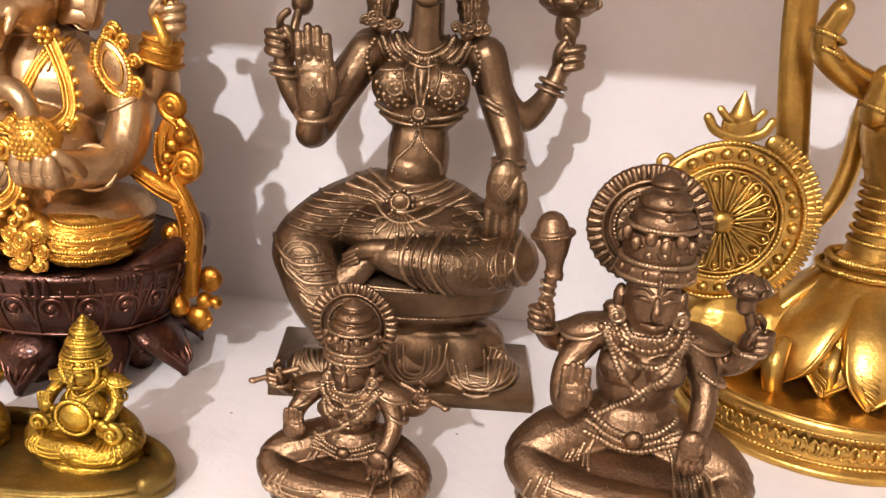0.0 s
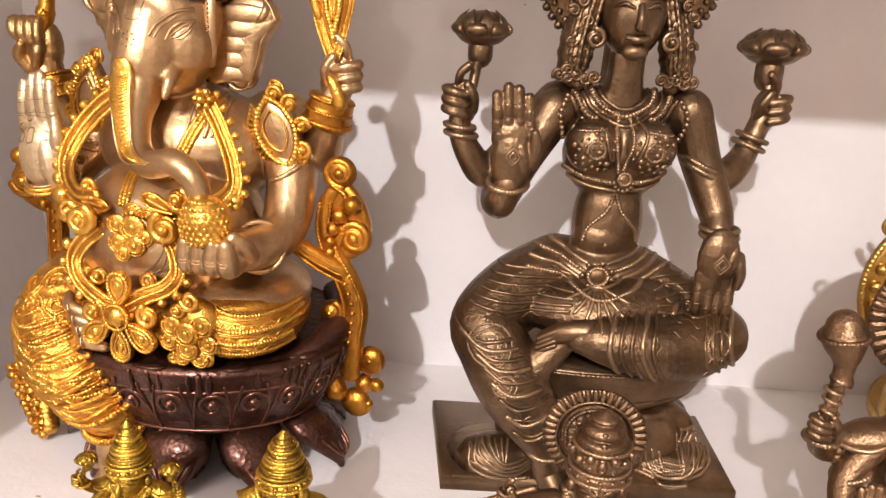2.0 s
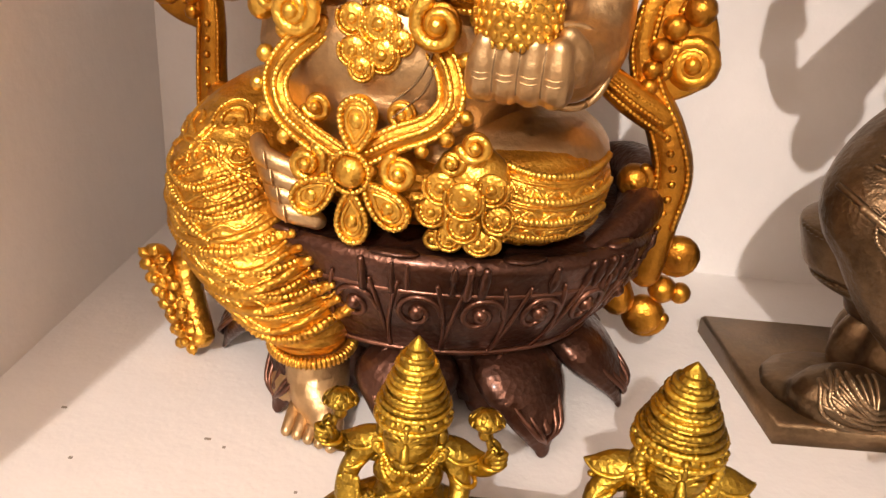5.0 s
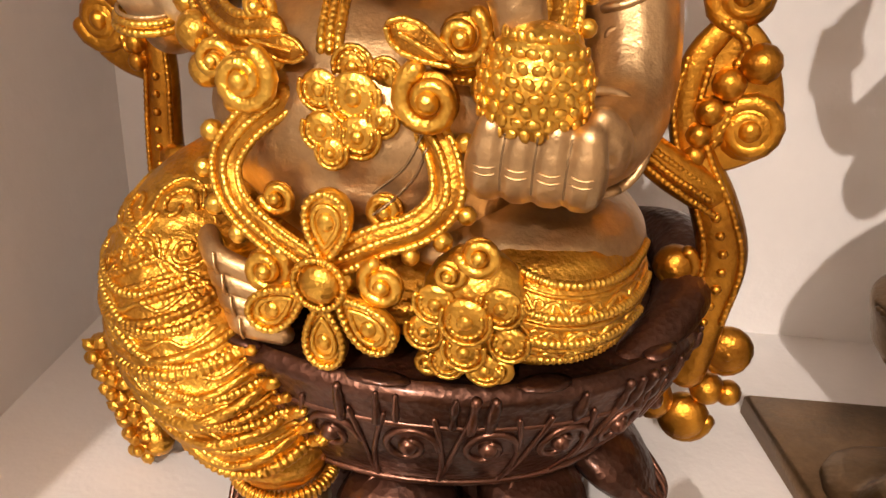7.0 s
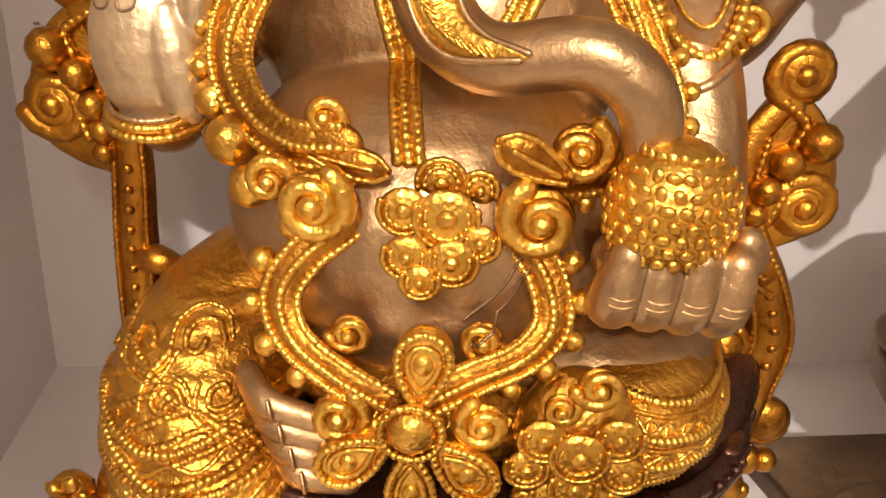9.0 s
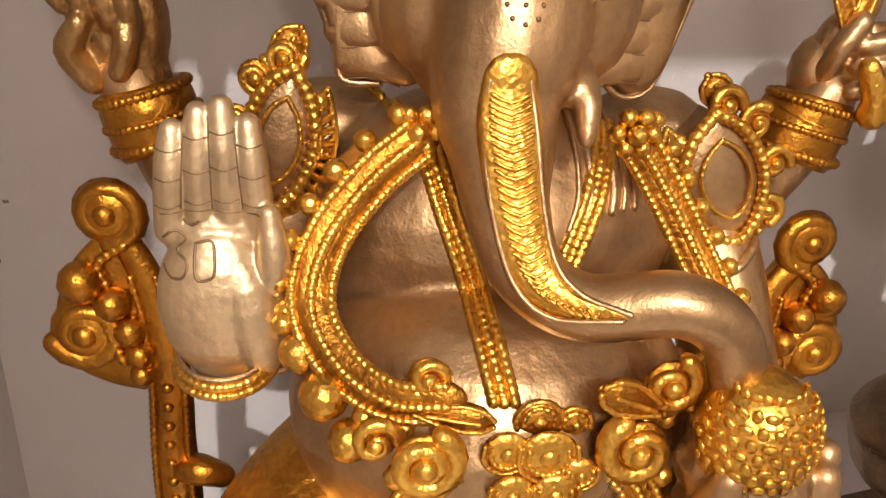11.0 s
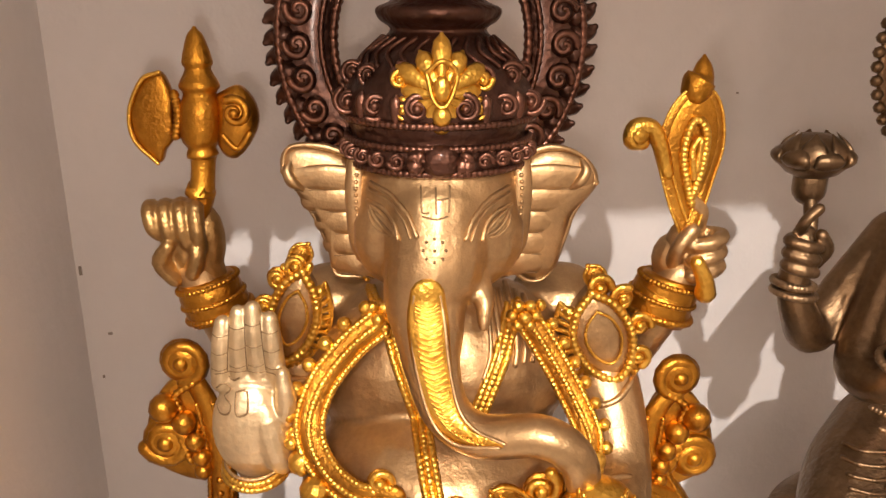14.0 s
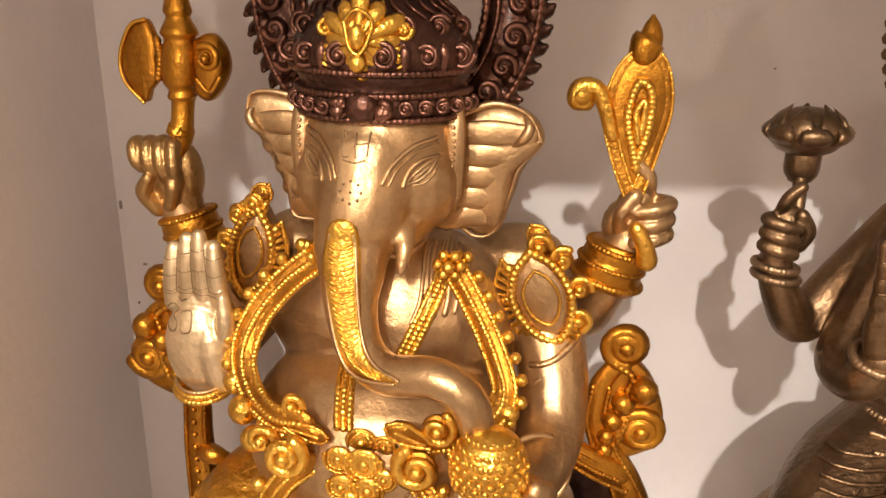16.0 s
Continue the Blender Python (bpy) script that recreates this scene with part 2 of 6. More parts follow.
        o, z = 1 + (len(rings) - 1) * n, len(V) - 1
        F += [(o + j, o + (j + 1) % n, z) for j in range(n)]
        self.add(V, F, mat)
        self.tree = None

    def volute(self, c, r, mat=0, turns=1.7, sign=1, start=90, thick=None, ball=True, lift=2.0):
        """A scroll in the u-z plane that winds inwards to a bead."""
        th = thick or r * 0.30
        q = np.linspace(0, 1, 26)
        a = np.radians(start) + sign * q * turns * 2 * math.pi
        rad = r * (1 - 0.72 * q) - th * 0.5
        self.tube([(c[0] + x * math.cos(b), c[1] - lift * t, c[2] + x * math.sin(b), th * (1 - 0.45 * t)) for x, b, t in zip(rad, a, q)], None, mat, 8, 1)
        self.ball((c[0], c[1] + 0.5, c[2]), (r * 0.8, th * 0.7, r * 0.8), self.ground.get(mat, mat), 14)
        if ball:
            self.ball((c[0], c[1] - lift, c[2]), r * 0.33, mat, 12)

    def band(self, P, width, mat=0, bead=0.0, side=1, ropes=3, flat=0.45, rmat=None):
        """A flat ornamental band with rope edges, and beads along its outer side."""
        rmat = mat if rmat is None else rmat
        Q = even(smooth_path(P, 8), 1.5)
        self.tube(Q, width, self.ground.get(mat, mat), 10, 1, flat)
        T = np.gradient(Q[:, :3], axis=0)
        S = np.array([unit(np.cross(t, (0, -1, 0))) for t in T])
        for o in np.linspace(-0.85, 0.85, ropes):
            R = Q[:, :3] + S * width * o + np.array([0, -width * flat * math.sqrt(max(0, 1 - o * o)) - 0.1, 0])
            self.tube(R, width * 0.25, rmat, 6, 1, 1, ripple=0.16, wave=1.9)
        if bead:
            R = Q[:, :3] - side * S * (width + bead * 0.7)
            self.beads(R, bead, rmat, bead * 3.3, 1, 10)

    def petal(self, a, b, width, mat=0, thick=2.5, rim=True):
        """A leaf from a to b with a raised rim and a rib."""
        a, b = np.array(a, float), np.array(b, float)
        q = np.linspace(0, 1, 9)
        shape = np.interp(q, (0, 0.3, 0.62, 0.85, 0.96, 1), (0.28, 0.72, 1.0, 0.86, 0.5, 0.25))
        P = [list(a + (b - a) * t) + [width * max(0.12, s)] for t, s in zip(q, shape)]
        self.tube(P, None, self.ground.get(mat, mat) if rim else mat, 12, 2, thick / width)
        if rim:
            side = unit(np.cross(b - a, (0, -1, 0)))
            L = [a + (b - a) * t + side * width * s * 0.85 + np.array([0, -thick * 0.5, 0]) for t, s in zip(q, shape)]
            R = [a + (b - a) * t - side * width * s * 0.85 + np.array([0, -thick * 0.5, 0]) for t, s in zip(q, shape)]
            self.tube(L, width * 0.17, mat, 6, 2, ripple=0.12, wave=1.9)
            self.tube(R, width * 0.17, mat, 6, 2, ripple=0.12, wave=1.9)
            self.tube([a + (b - a) * t + np.array([0, -thick * 0.95, 0]) for t in (0.15, 0.5, 0.8)], width * 0.16, mat, 6, 3)

    def scallop(self, c, r, mat=0, up=-1):
        """A shell-like lobe: a low boss with ticked arcs round it, opening upwards (or downwards)."""
        c = np.array(c, float)
        self.ball(c, (r, 1.6, r * 0.95), mat, 14)
        for q, thick, rip in ((1.0, 0.8, 0.12), (0.68, 0.75, 0.3)):
            arc = [c + (q * r * math.cos(a), -0.7 - 0.9 * (1 - q), up * q * r * math.sin(a)) for a in np.linspace(-0.35, math.pi + 0.35, 9)]
            self.tube(arc, thick, mat, 6, 3, ripple=rip, wave=1.7)
        self.ball(c + (0, -1.2, 0), (r * 0.36, 1.6, r * 0.36), mat, 10)

    def drop(self, a, b, r, w, mat=0):
        """A broad petal from its tip a to its round end b, with a ticked rim and a drop raised inside."""
        a, b = np.array(a, float), np.array(b, float)
        ln = math.hypot(*(b - a))
        d = (b - a) / ln
        s = np.array((-d[1], d[0]))
        out = []
        for t in np.linspace(0, 2 * math.pi, 15)[:-1]:
            out.append(a + d * ln * (0.5 - 0.5 * math.cos(t)) + s * r * 1.18 * math.sin(t) * abs(math.sin(t / 2)) ** 0.9)
        mid = a + d * ln * 0.6
        self.slab([tuple(p) for p in out], w, w + 4.5, mat, 1.2, 4, 0.6)
        for q, thick, rip in ((0.9, 1.15, 0.25), (0.55, 0.85, 0.05)):
            P = [(*(mid + (p - mid) * q),) for p in out + out[:1]]
            self.tube([(u, w - 0.6, z) for u, z in P], thick, mat, 6, 4, ripple=rip, wave=2.0)
        self.ball((mid[0], w - 0.2, mid[1]), (r * 0.36, 1.6, r * 0.4), mat, 12)

    def fused(self, mat, voxel=1.3, rounds=6):
        """This sculpt's solids melted into one skin: vertices, faces."""
        me = bpy.data.meshes.new("tmp")
        me.from_pydata(np.vstack(self.v).tolist(), [], self.f)
        ob = new("tmp", me)
        mod = ob.modifiers.new("r", "REMESH")
        mod.mode, mod.voxel_size = "VOXEL", voxel
        sm = ob.modifiers.new("s", "SMOOTH")
        sm.factor, sm.iterations = 0.5, rounds
        dg = bpy.context.evaluated_depsgraph_get()
        ev = ob.evaluated_get(dg).to_mesh()
        V = np.empty(len(ev.vertices) * 3)
        ev.vertices.foreach_get("co", V)
        F = [tuple(p.vertices) for p in ev.polygons]
        bpy.data.objects.remove(ob)
        bpy.data.meshes.remove(me)
        return V.reshape(-1, 3), F, mat

    def melt(self, other, mat, voxel=1.3, rounds=6):
        self.add(*other.fused(mat, voxel, rounds))
        self.tree = None

    def front(self, u, z, w=-400):
        """Where a line from the front meets the sculpt: place and normal."""
        if self.tree is None:
            self.tree = BVHTree.FromPolygons(np.vstack(self.v).tolist(), self.f)
        return self.tree.ray_cast(Vector((u, w, z)), Vector((0, 1, 0)))

    def drape(self, path, k=6, step=1.2, w=-400):
        """Points of a u-z path laid on the front of the sculpt."""
        Q = even(smooth_path([(p[0], 0, p[1]) for p in path], k), step)
        out, nor = [], []
        for u, _, z in Q:
            p, nn, _, _ = self.front(u, z, w)
            if p is not None and (not out or abs(p.y - out[-1][1]) < 9):
                out.append(tuple(p))
                nor.append(tuple(nn if nn.y < 0 else -nn))
        return np.array(out), np.array(nor)

    def trace(self, path, r, mat=0, ripple=0.0, wave=1.8, sink=0.35, k=6, bead=0.0, w=-400):
        """A raised cord (or a row of beads) laid on the front of the sculpt."""
        P, N = self.drape(path, k, 1.0, w)
        if len(P) < 4:
            return
        P = P + N * r * (1 - 2 * sink) * 0.5
        if bead:
            self.beads(P, r, mat, bead, 1)
        else:
            self.tube(P, r, mat, 6, 1, 1, (0, -1, 0), ripple, wave)

    def palm(self, c, h, width, mat=0, up=1, tilt=0, thumb=1):
        """An open hand towards the front, fingers up (or down); c: middle of the palm; h: wrist to fingertip."""
        c = np.array(c, float)
        g = Sculpt()
        g.ball(c + (0, 0, -up * h * 0.12), (width * 0.55, width * 0.32, h * 0.34), 0, 18)
        g.ball(c + (0, 0, up * h * 0.08), (width * 0.56, width * 0.24, h * 0.20), 0, 18)
        g.ball(c + (thumb * width * 0.25, -width * 0.13, -up * h * 0.10), (width * 0.22, width * 0.2, h * 0.2), 0, 14, (0, -14 * thumb * up, 0))
        knuckles = []
        for i, (o, e) in enumerate(((-0.39, 0.86), (-0.13, 1.0), (0.13, 0.97), (0.39, 0.84))):
            x = c[0] + o * width
            z0, z1 = h * 0.12, h * 0.56 * e
            P = [(x, c[1], c[2] + up * z0, width * 0.14)]
            for s in (0.30, 0.36, 0.63, 0.69, 1.0):
                P.append((x + tilt * s * 2, c[1] - width * 0.05 * math.sin(s * 3), c[2] + up * (z0 + (z1 - z0) * s), width * (0.158 if s in (0.30, 0.63) else 0.138)))
            g.tube(P, None, 0, 12, 4, 0.95)
            knuckles += [(x + tilt * q * 2, c[2] + up * (z0 + (z1 - z0) * q)) for q in (0.08, 0.36, 0.69)]
        x = c[0] + thumb * width * 0.47
        g.tube([(x, c[1] - width * 0.1, c[2] - up * h * 0.16, width * 0.17), (x + thumb * width * 0.07, c[1] - width * 0.2, c[2] + up * h * 0.02, width * 0.15), (x + thumb * width * 0.03, c[1] - width * 0.22, c[2] + up * h * 0.15, width * 0.11)], None, 0, 12, 5)
        self.melt(g, mat, max(0.4, h / 95), 1)
        for x, z in knuckles:
            w = c[1] - width * 0.175
            self.tube([(x - width * 0.11, w + width * 0.04, z), (x, w, z), (x + width * 0.11, w + width * 0.04, z)], width * 0.022, mat, 5, 3)

    def pinch(self, c, r, mat=0, side=1):
        """A hand that holds a stem: curled fingers, the forefinger raised."""
        c = np.array(c, float)
        g = Sculpt()
        g.ball(c + (0, 0, -r * 0.1), (r * 0.62, r * 0.5, r * 1.0), 0, 16)
        for i in range(3):
            z = r * (0.45 - 0.42 * i)
            g.tube([c + (side * r * 0.45, r * 0.1, z), c + (side * r * 0.85, -r * 0.35, z + r * 0.05), c + (side * r * 0.5, -r * 0.72, z - r * 0.05), c + (side * r * 0.02, -r * 0.66, z - r * 0.16)], r * 0.21, 0, 9, 4)
        g.tube([c + (side * r * 0.3, 0, r * 0.6), c + (side * r * 0.25, -r * 0.25, r * 1.15), c + (-side * r * 0.1, -r * 0.3, r * 1.5)], r * 0.2, 0, 9, 4)
        g.tube([c + (-side * r * 0.4, -r * 0.2, -r * 0.4), c + (-side * r * 0.4, -r * 0.6, r * 0.2), c + (-side * r * 0.1, -r * 0.6, r * 0.7)], r * 0.22, 0, 9, 4)
        self.melt(g, mat, r / 20, 1)

    def fist(self, c, r, mat=0, side=1):
        """A closed hand, its knuckles towards side."""
        c = np.array(c, float)
        self.ball(c, (r * 0.85, r * 0.62, r * 1.05), mat, 18)
        for i in range(4):
            z = r * (0.62 - 0.38 * i)
            self.tube([c + (side * r * 0.75, r * 0.1, z), c + (side * r * 0.62, -r * 0.55, z - r * 0.04), c + (side * r * 0.05, -r * 0.72, z - r * 0.10), c + (-side * r * 0.28, -r * 0.5, z - r * 0.14)], r * 0.22, mat, 8, 4)
        self.tube([c + (-side * r * 0.7, -r * 0.1, -r * 0.3), c + (-side * r * 0.45, -r * 0.7, r * 0.15), c + (-side * r * 0.1, -r * 0.85, r * 0.55)], r * 0.24, mat, 8, 4)

    def ring(self, c, ru, rw, r, mat=0, turn=(0, 0, 0), ripple=0.2, n=8):
        """A bangle round c."""
        R = np.array(Euler([radians(a) for a in turn]).to_matrix())
        a = np.linspace(0, 2 * math.pi, 33)
        P = np.stack([ru * np.cos(a), rw * np.sin(a), 0 * a], 1) @ R.T + np.array(c, float)
        self.tube(P, r, mat, n, 1, 1, tuple(R[:, 2]), ripple, 1.8, False)

    def lotus(self, c, r, mat=0, up=1.0):
        """A half-open bud of overlapping petals."""
        c = np.array(c, float)
        self.ball(c, (r, r * 0.9, r * 0.72 * up), mat, 16)
        for row, (k, q, h) in enumerate(((7, 1.04, 0.0), (7, 0.90, 0.28))):
            for i in range(k):
                a = 2 * math.pi * (i + row * 0.5) / k
                d = np.array([math.cos(a), math.sin(a) * 0.92, 0])
                b = c + (0, 0, -r * 0.55 * up)
                P = [(*(b + d * r * 0.25), r * 0.1), (*(c + d * r * q * 0.92 + (0, 0, -r * 0.1)), r * 0.40), (*(c + d * r * q * 0.90 + (0, 0, r * (0.15 + h * 0.6) * up)), r * 0.34), (*(c + d * r * q * 0.58 + (0, 0, r * (0.42 + h) * up)), r * 0.05)]
                self.tube(P, None, mat, 8, 4, 0.28, tuple(d))
        self.tube([c + (0, 0, -r * 0.6), c + (0, 0, -r * 0.95)], r * 0.45, mat, 10, 1)

    def statue(self, name, mats, m, label, category="statue", group=""):
        me = bpy.data.meshes.new(name)
        me.from_pydata((np.vstack(self.v) * 0.001).tolist(), [], self.f)
        for x in mats:
            me.materials.append(x)
        me.polygons.foreach_set("material_index", self.m)
        me.polygons.foreach_set("use_smooth", [True] * len(self.f))
        me.update()
        ob = new(name, me)
        ob.matrix_world = m
        return tagged(ob, label, category, group)


# ---- the large elephant-headed statue ----
def elephant_statue():
    S = Sculpt()
    SK, GO, CL, AM, DK, IN, AN, DW, PL, ST = range(10)
    # gold ornament gets a darker base, so its recesses look shaded
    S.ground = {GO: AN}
    # stool: an oval dark throne with a raised rim, scrolls and leaf feet
    S.lathe([(30, 18), (52, 24), (68, 33), (80, 44), (90, 58), (96, 70), (100, 82), (102, 88), (98, 92), (93, 91), (60, 92.5), (2, 93)], (15, -18), DK, (1, 0.82), 72)
    S.tube([(92, -58, 88, 5), (103, -40, 93, 8), (109, -18, 99, 11), (105, 8, 104, 12), (86, 30, 100, 8)], None, DK, 12, 5, 1.0, (0, 0, 1))
    bowl = lambda z: np.interp(z, (33, 44, 58, 70, 82, 88), (68, 80, 90, 96, 100, 102)) + 0.5
    for a in range(-170, 20, 15):
        x, y = math.cos(math.radians(a)), math.sin(math.radians(a))
        S.ball((15 + bowl(67) * x, -18 + 0.82 * bowl(67) * y, 67), (3.4, 3.4, 3.4), DW, 10)
        rows = []
        for t in np.linspace(0, 7.5, 16):
            b, z = math.radians(a + (5.8 - 0.55 * t) * math.cos(t)), 66 + (9.5 - 0.8 * t) * math.sin(t)
            rows.append((15 + bowl(z) * math.cos(b), -18 + 0.82 * bowl(z) * math.sin(b), z))
        S.tube(rows, 1.3, DW, 6, 2)
        for q in (-1, 1):
            rows = []
            for t in np.linspace(0, 1, 6):
                b, z = math.radians(a + q * (7.4 - 3 * t * t)), 42 + 38 * t
                rows.append((15 + bowl(z) * math.cos(b), -18 + 0.82 * bowl(z) * math.sin(b), z))
            S.tube(rows, 1.0, DW, 6, 3)
    rnd = random.Random(5)
    for i in range(62):
        a = math.radians(-178 + 3.3 * i)
        rows = []
        for z in np.linspace(88.5, 79 - 3.5 * rnd.random(), 4):
            rows.append((15 + bowl(z) * math.cos(a), -18 + 0.82 * bowl(z) * math.sin(a), z, rnd.uniform(0.8, 2.2)))
        if rnd.random() < 0.6:
            S.tube(rows, None, DW if rnd.random() < 0.15 else DK, 7, 3)
        if i % 9 == 1:
            S.ball((15 + 97 * math.cos(a), -18 + 81 * math.sin(a), 92), (rnd.uniform(6, 13), rnd.uniform(4, 6), rnd.uniform(1.0, 1.8)), DK, 10, (0, 0, math.degrees(a) + 90))
    for z, rr in ((76, 0.985), (42, 0.80)):
        S.tube([(15 + 99 * rr * math.cos(t), -18 + 81 * rr * math.sin(t), z) for t in np.linspace(0, 6.283, 60)], 1.4, DW, 6, 1)
    for a, ln in ((-158, 30), (-118, 26), (-82, 24), (-46, 36), (-8, 34), (35, 30), (80, 28), (130, 28)):
        d = np.array([math.cos(math.radians(a)), 0.82 * math.sin(math.radians(a)), 0])
        b = np.array([15, -18, 0]) + d * 60
        tip = np.array([15, -18, 0]) + d * (80 + ln * 0.6)
        S.tube([(*(b + (0, 0, 38)), 14), (*(b + d * 19 + (0, 0, 30)), 22), (*(tip + d * -6 + (0, 0, 16)), 14), (*(tip + (0, 0, 4)), 4)], None, DK, 12, 5, 0.42, tuple(d))
        S.tube([(*(b + d * 12 + (0, 0, 42)), 2), (*(b + d * 25 + (0, 0, 32)), 3), (*(tip + d * 1 + (0, 0, 14)), 2)], None, DW, 8, 5)
        side = unit(np.cross(d, (0, 0, 1)))
        for q in (-1, 1):
            for o in (9, 14):
                S.tube([(*(b + d * 14 + side * q * o * 0.5 + (0, 0, 42)), 1.2), (*(b + d * 23 + side * q * o + (0, 0, 32)), 1.5), (*(tip + d * 1 + side * q * o * 0.55 + (0, 0, 16)), 1.3), (*(tip + d * 2 + (0, 0, 8)), 0.8)], None, DW, 6, 5)
        S.tube([(15 + 52 * d[0], -18 + 52 * d[1], 30, 16), (15 + 58 * d[0], -18 + 58 * d[1], 8, 13), (15 + 60 * d[0], -18 + 60 * d[1], 12, 12)], None, DK, 10, 3)
        S.tube([(15 + 62 * d[0], -18 + 62 * d[1], 16, 9), (15 + 64 * d[0], -18 + 64 * d[1], 5, 7), (15 + 64 * d[0], -18 + 64 * d[1], 1.5, 6)], None, DK, 10, 3, ends=False)
    # body, head and arms
    b = Sculpt()
    b.ball((5, -36, 155), (60, 53, 46), 0, 28)
    b.ball((6, -47, 141), (44, 42, 30), 0, 24)
    b.ball((5, -14, 203), (58, 40, 42), 0, 28)
    b.ball((-42, 0, 224), (24, 22, 19))
    b.ball((58, 2, 222), (25, 22, 20))
    b.ball((3, -25, 281), (32.5, 34, 33), 0, 24)
    b.ball((3, -31, 262), (27, 26, 26), 0, 24)
    b.ball((-13, -38, 268), (17, 16, 20))
    b.ball((19, -38, 268), (17, 16, 20))
    b.tube([(2, -42, 278, 21), (1, -50, 262, 19), (-2, -54, 248, 16), (-1, -61, 236, 12.8), (0, -66, 225, 10.4), (5, -72, 211, 9), (17, -79, 205, 8.2), (37, -86, 209, 7.8), (49, -88, 202, 7.3), (53, -88, 189, 6.5), (54, -88, 182, 6)], None, 0, 16, 6)
    b.tube([(-50, 6, 220, 17), (-74, 2, 204, 15), (-84, -4, 213, 12), (-92, -12, 234, 9.5), (-97, -13, 246, 9)], None, 0, 14)
    b.tube([(-48, -4, 220, 19), (-66, -18, 194, 16), (-73, -32, 180, 13), (-70, -44, 175, 10), (-69, -52, 183, 9.5)], None, 0, 14)
    b.tube([(60, 4, 222, 18), (84, -2, 206, 15), (94, -11, 219, 12), (100, -18, 234, 10), (104, -19, 244, 9)], None, 0, 14)
    b.tube([(64, -4, 218, 19), (76, -20, 192, 16), (79, -38, 166, 14.5), (74, -60, 159, 13), (64, -80, 160, 12.5)], None, 0, 14)
    for s in (-1, 1):
        b.tube([(3 + s * 13, -48, 256, 6), (3 + s * 16, -58, 248, 4), (3 + s * 15.5, -62, 240, 2.4)], None, 0, 8)
    S.melt(b, SK, 1.25, 7)
    # ears with fanned folds
    for s, pts in ((-1, [(-25, 294), (-40, 301), (-55, 301), (-58, 291), (-50, 278), (-45, 267), (-41, 255), (-39, 246), (-29, 245), (-22, 254), (-20, 275)]),
                   (1, [(31, 294), (47, 301), (61, 297), (67, 286), (59, 273), (56, 262), (50, 245), (40, 243), (30, 255), (27, 275)])):
        pts = [(3 + (u - 3) * 1.01, 298 - (301 - z) * 0.95) for u, z in pts]
        S.slab(pts, -21, -11, SK, 2.6, 5, 2.2)
        cu = 3 + s * 24
        for i, z in enumerate((287, 278, 269, 260, 252)):
            e = (60, 54, 49, 46, 43)[i] + 2 * (s > 0) - 4
            S.tube([(cu, -22.2, z - 3, 4.6), (3 + s * (26 + e) * 0.5, -23, z - 0.5, 5.4), (3 + s * e, -21.4, z - 1, 4.4)], None, SK, 12, 5, 0.3)
            S.tube([(cu + s * 2, -22.9, z - 7.4), (3 + s * (26 + e) * 0.5, -23.4, z - 5.2), (3 + s * e, -22.0, z - 5.6)], 0.3, IN, 5, 4)
        S.tube([(p[0] * 0.985, -20.4, p[1], 1.0 + 0.5 * math.sin(2.1 * i)) for i, p in enumerate(pts[:4])], None, SK, 8, 5)
        S.tube([(p[0] * 0.97, -20.4, p[1], 0.8 + 0.4 * math.sin(1.7 * i)) for i, p in enumerate(pts[3:9])], None, SK, 8, 4)
        # the outer corner curls over
        S.tube([(3 + s * 57, -20, 293, 1.2), (3 + s * 58.5, -22.5, 289, 2.2), (3 + s * 56.5, -23, 285, 2.2), (3 + s * 53, -22, 282, 1.2)], None, SK, 10, 5)
        S.tube([(3 + s * 30, -34, 300, 3.6), (3 + s * 31, -37, 286, 4.2), (3 + s * 30, -36, 266, 4.4), (3 + s * 29, -34, 258, 3)], None, SK, 10, 5, 0.6)
        S.beads([(3 + s * 30, -38, 296), (3 + s * 31, -40, 284), (3 + s * 30, -39, 266)], 0.9, SK, 2.4)
    # trousers: one leg folded on the seat, the other hanging to the ground
    g = Sculpt()
    g.ball((60, -46, 112), (35, 48, 25), 0, 24)
    g.ball((14, -50, 109), (46, 42, 20), 0, 20)
    g.tube([(-30, -15, 122, 26), (-50, -46, 113, 28), (-55, -68, 99, 28), (-45, -80, 81, 26), (-28, -85, 62, 22), (-17, -83, 46, 17)], None, 0, 18)
    S.melt(g, CL, 1.3, 6)
    # bare brass top of the folded thigh
    g = Sculpt()
    g.ball((58, -38, 121), (35, 46, 20), 0, 24)
    g.ball((30, -40, 122), (28, 40, 16), 0, 20)
    S.melt(g, SK, 1.3, 5)
    # folds of the cloth
    for i in range(10):
        q = i / 9
        c0, c1 = np.array([-92 + 52 * q, 100 - 46 * q]), np.array([-30 + 34 * q, 106 - 44 * q])
        mid = (c0 + c1) / 2 + (0, -9 - 3 * math.sin(i * 1.7))
        S.trace([c0, (c0 + mid) / 2 + (0, -3), mid, (c1 + mid) / 2 + (2, -1), c1], 1.7 + 0.6 * (i % 2), CL, 0.2 if i % 3 == 0 else 0.04, 2.2)
    for i in range(6):
        S.trace([(-88 + 7 * i, 112 - 2 * i), (-74 + 8 * i, 122 - 3 * i), (-60 + 8 * i, 118 - 5 * i)], 1.2, CL, 0.25, 2)
    # chased bands on the folded leg: paired ropes with a running scroll between them
    for i in range(4):
        z = 128 - 7.6 * i
        sag = lambda u: z - 2.6 - 0.10 * (u - 58) + 0.0045 * (u - 74) ** 2
        row = np.linspace(57 + i % 2, 95 - 1.2 * i, 9)
        S.trace([(u, sag(u)) for u in row], 1.5, GO, 0.3, 1.9)
        S.trace([(u, sag(u) - 2.6) for u in row], 0.8, CL, 0.05)
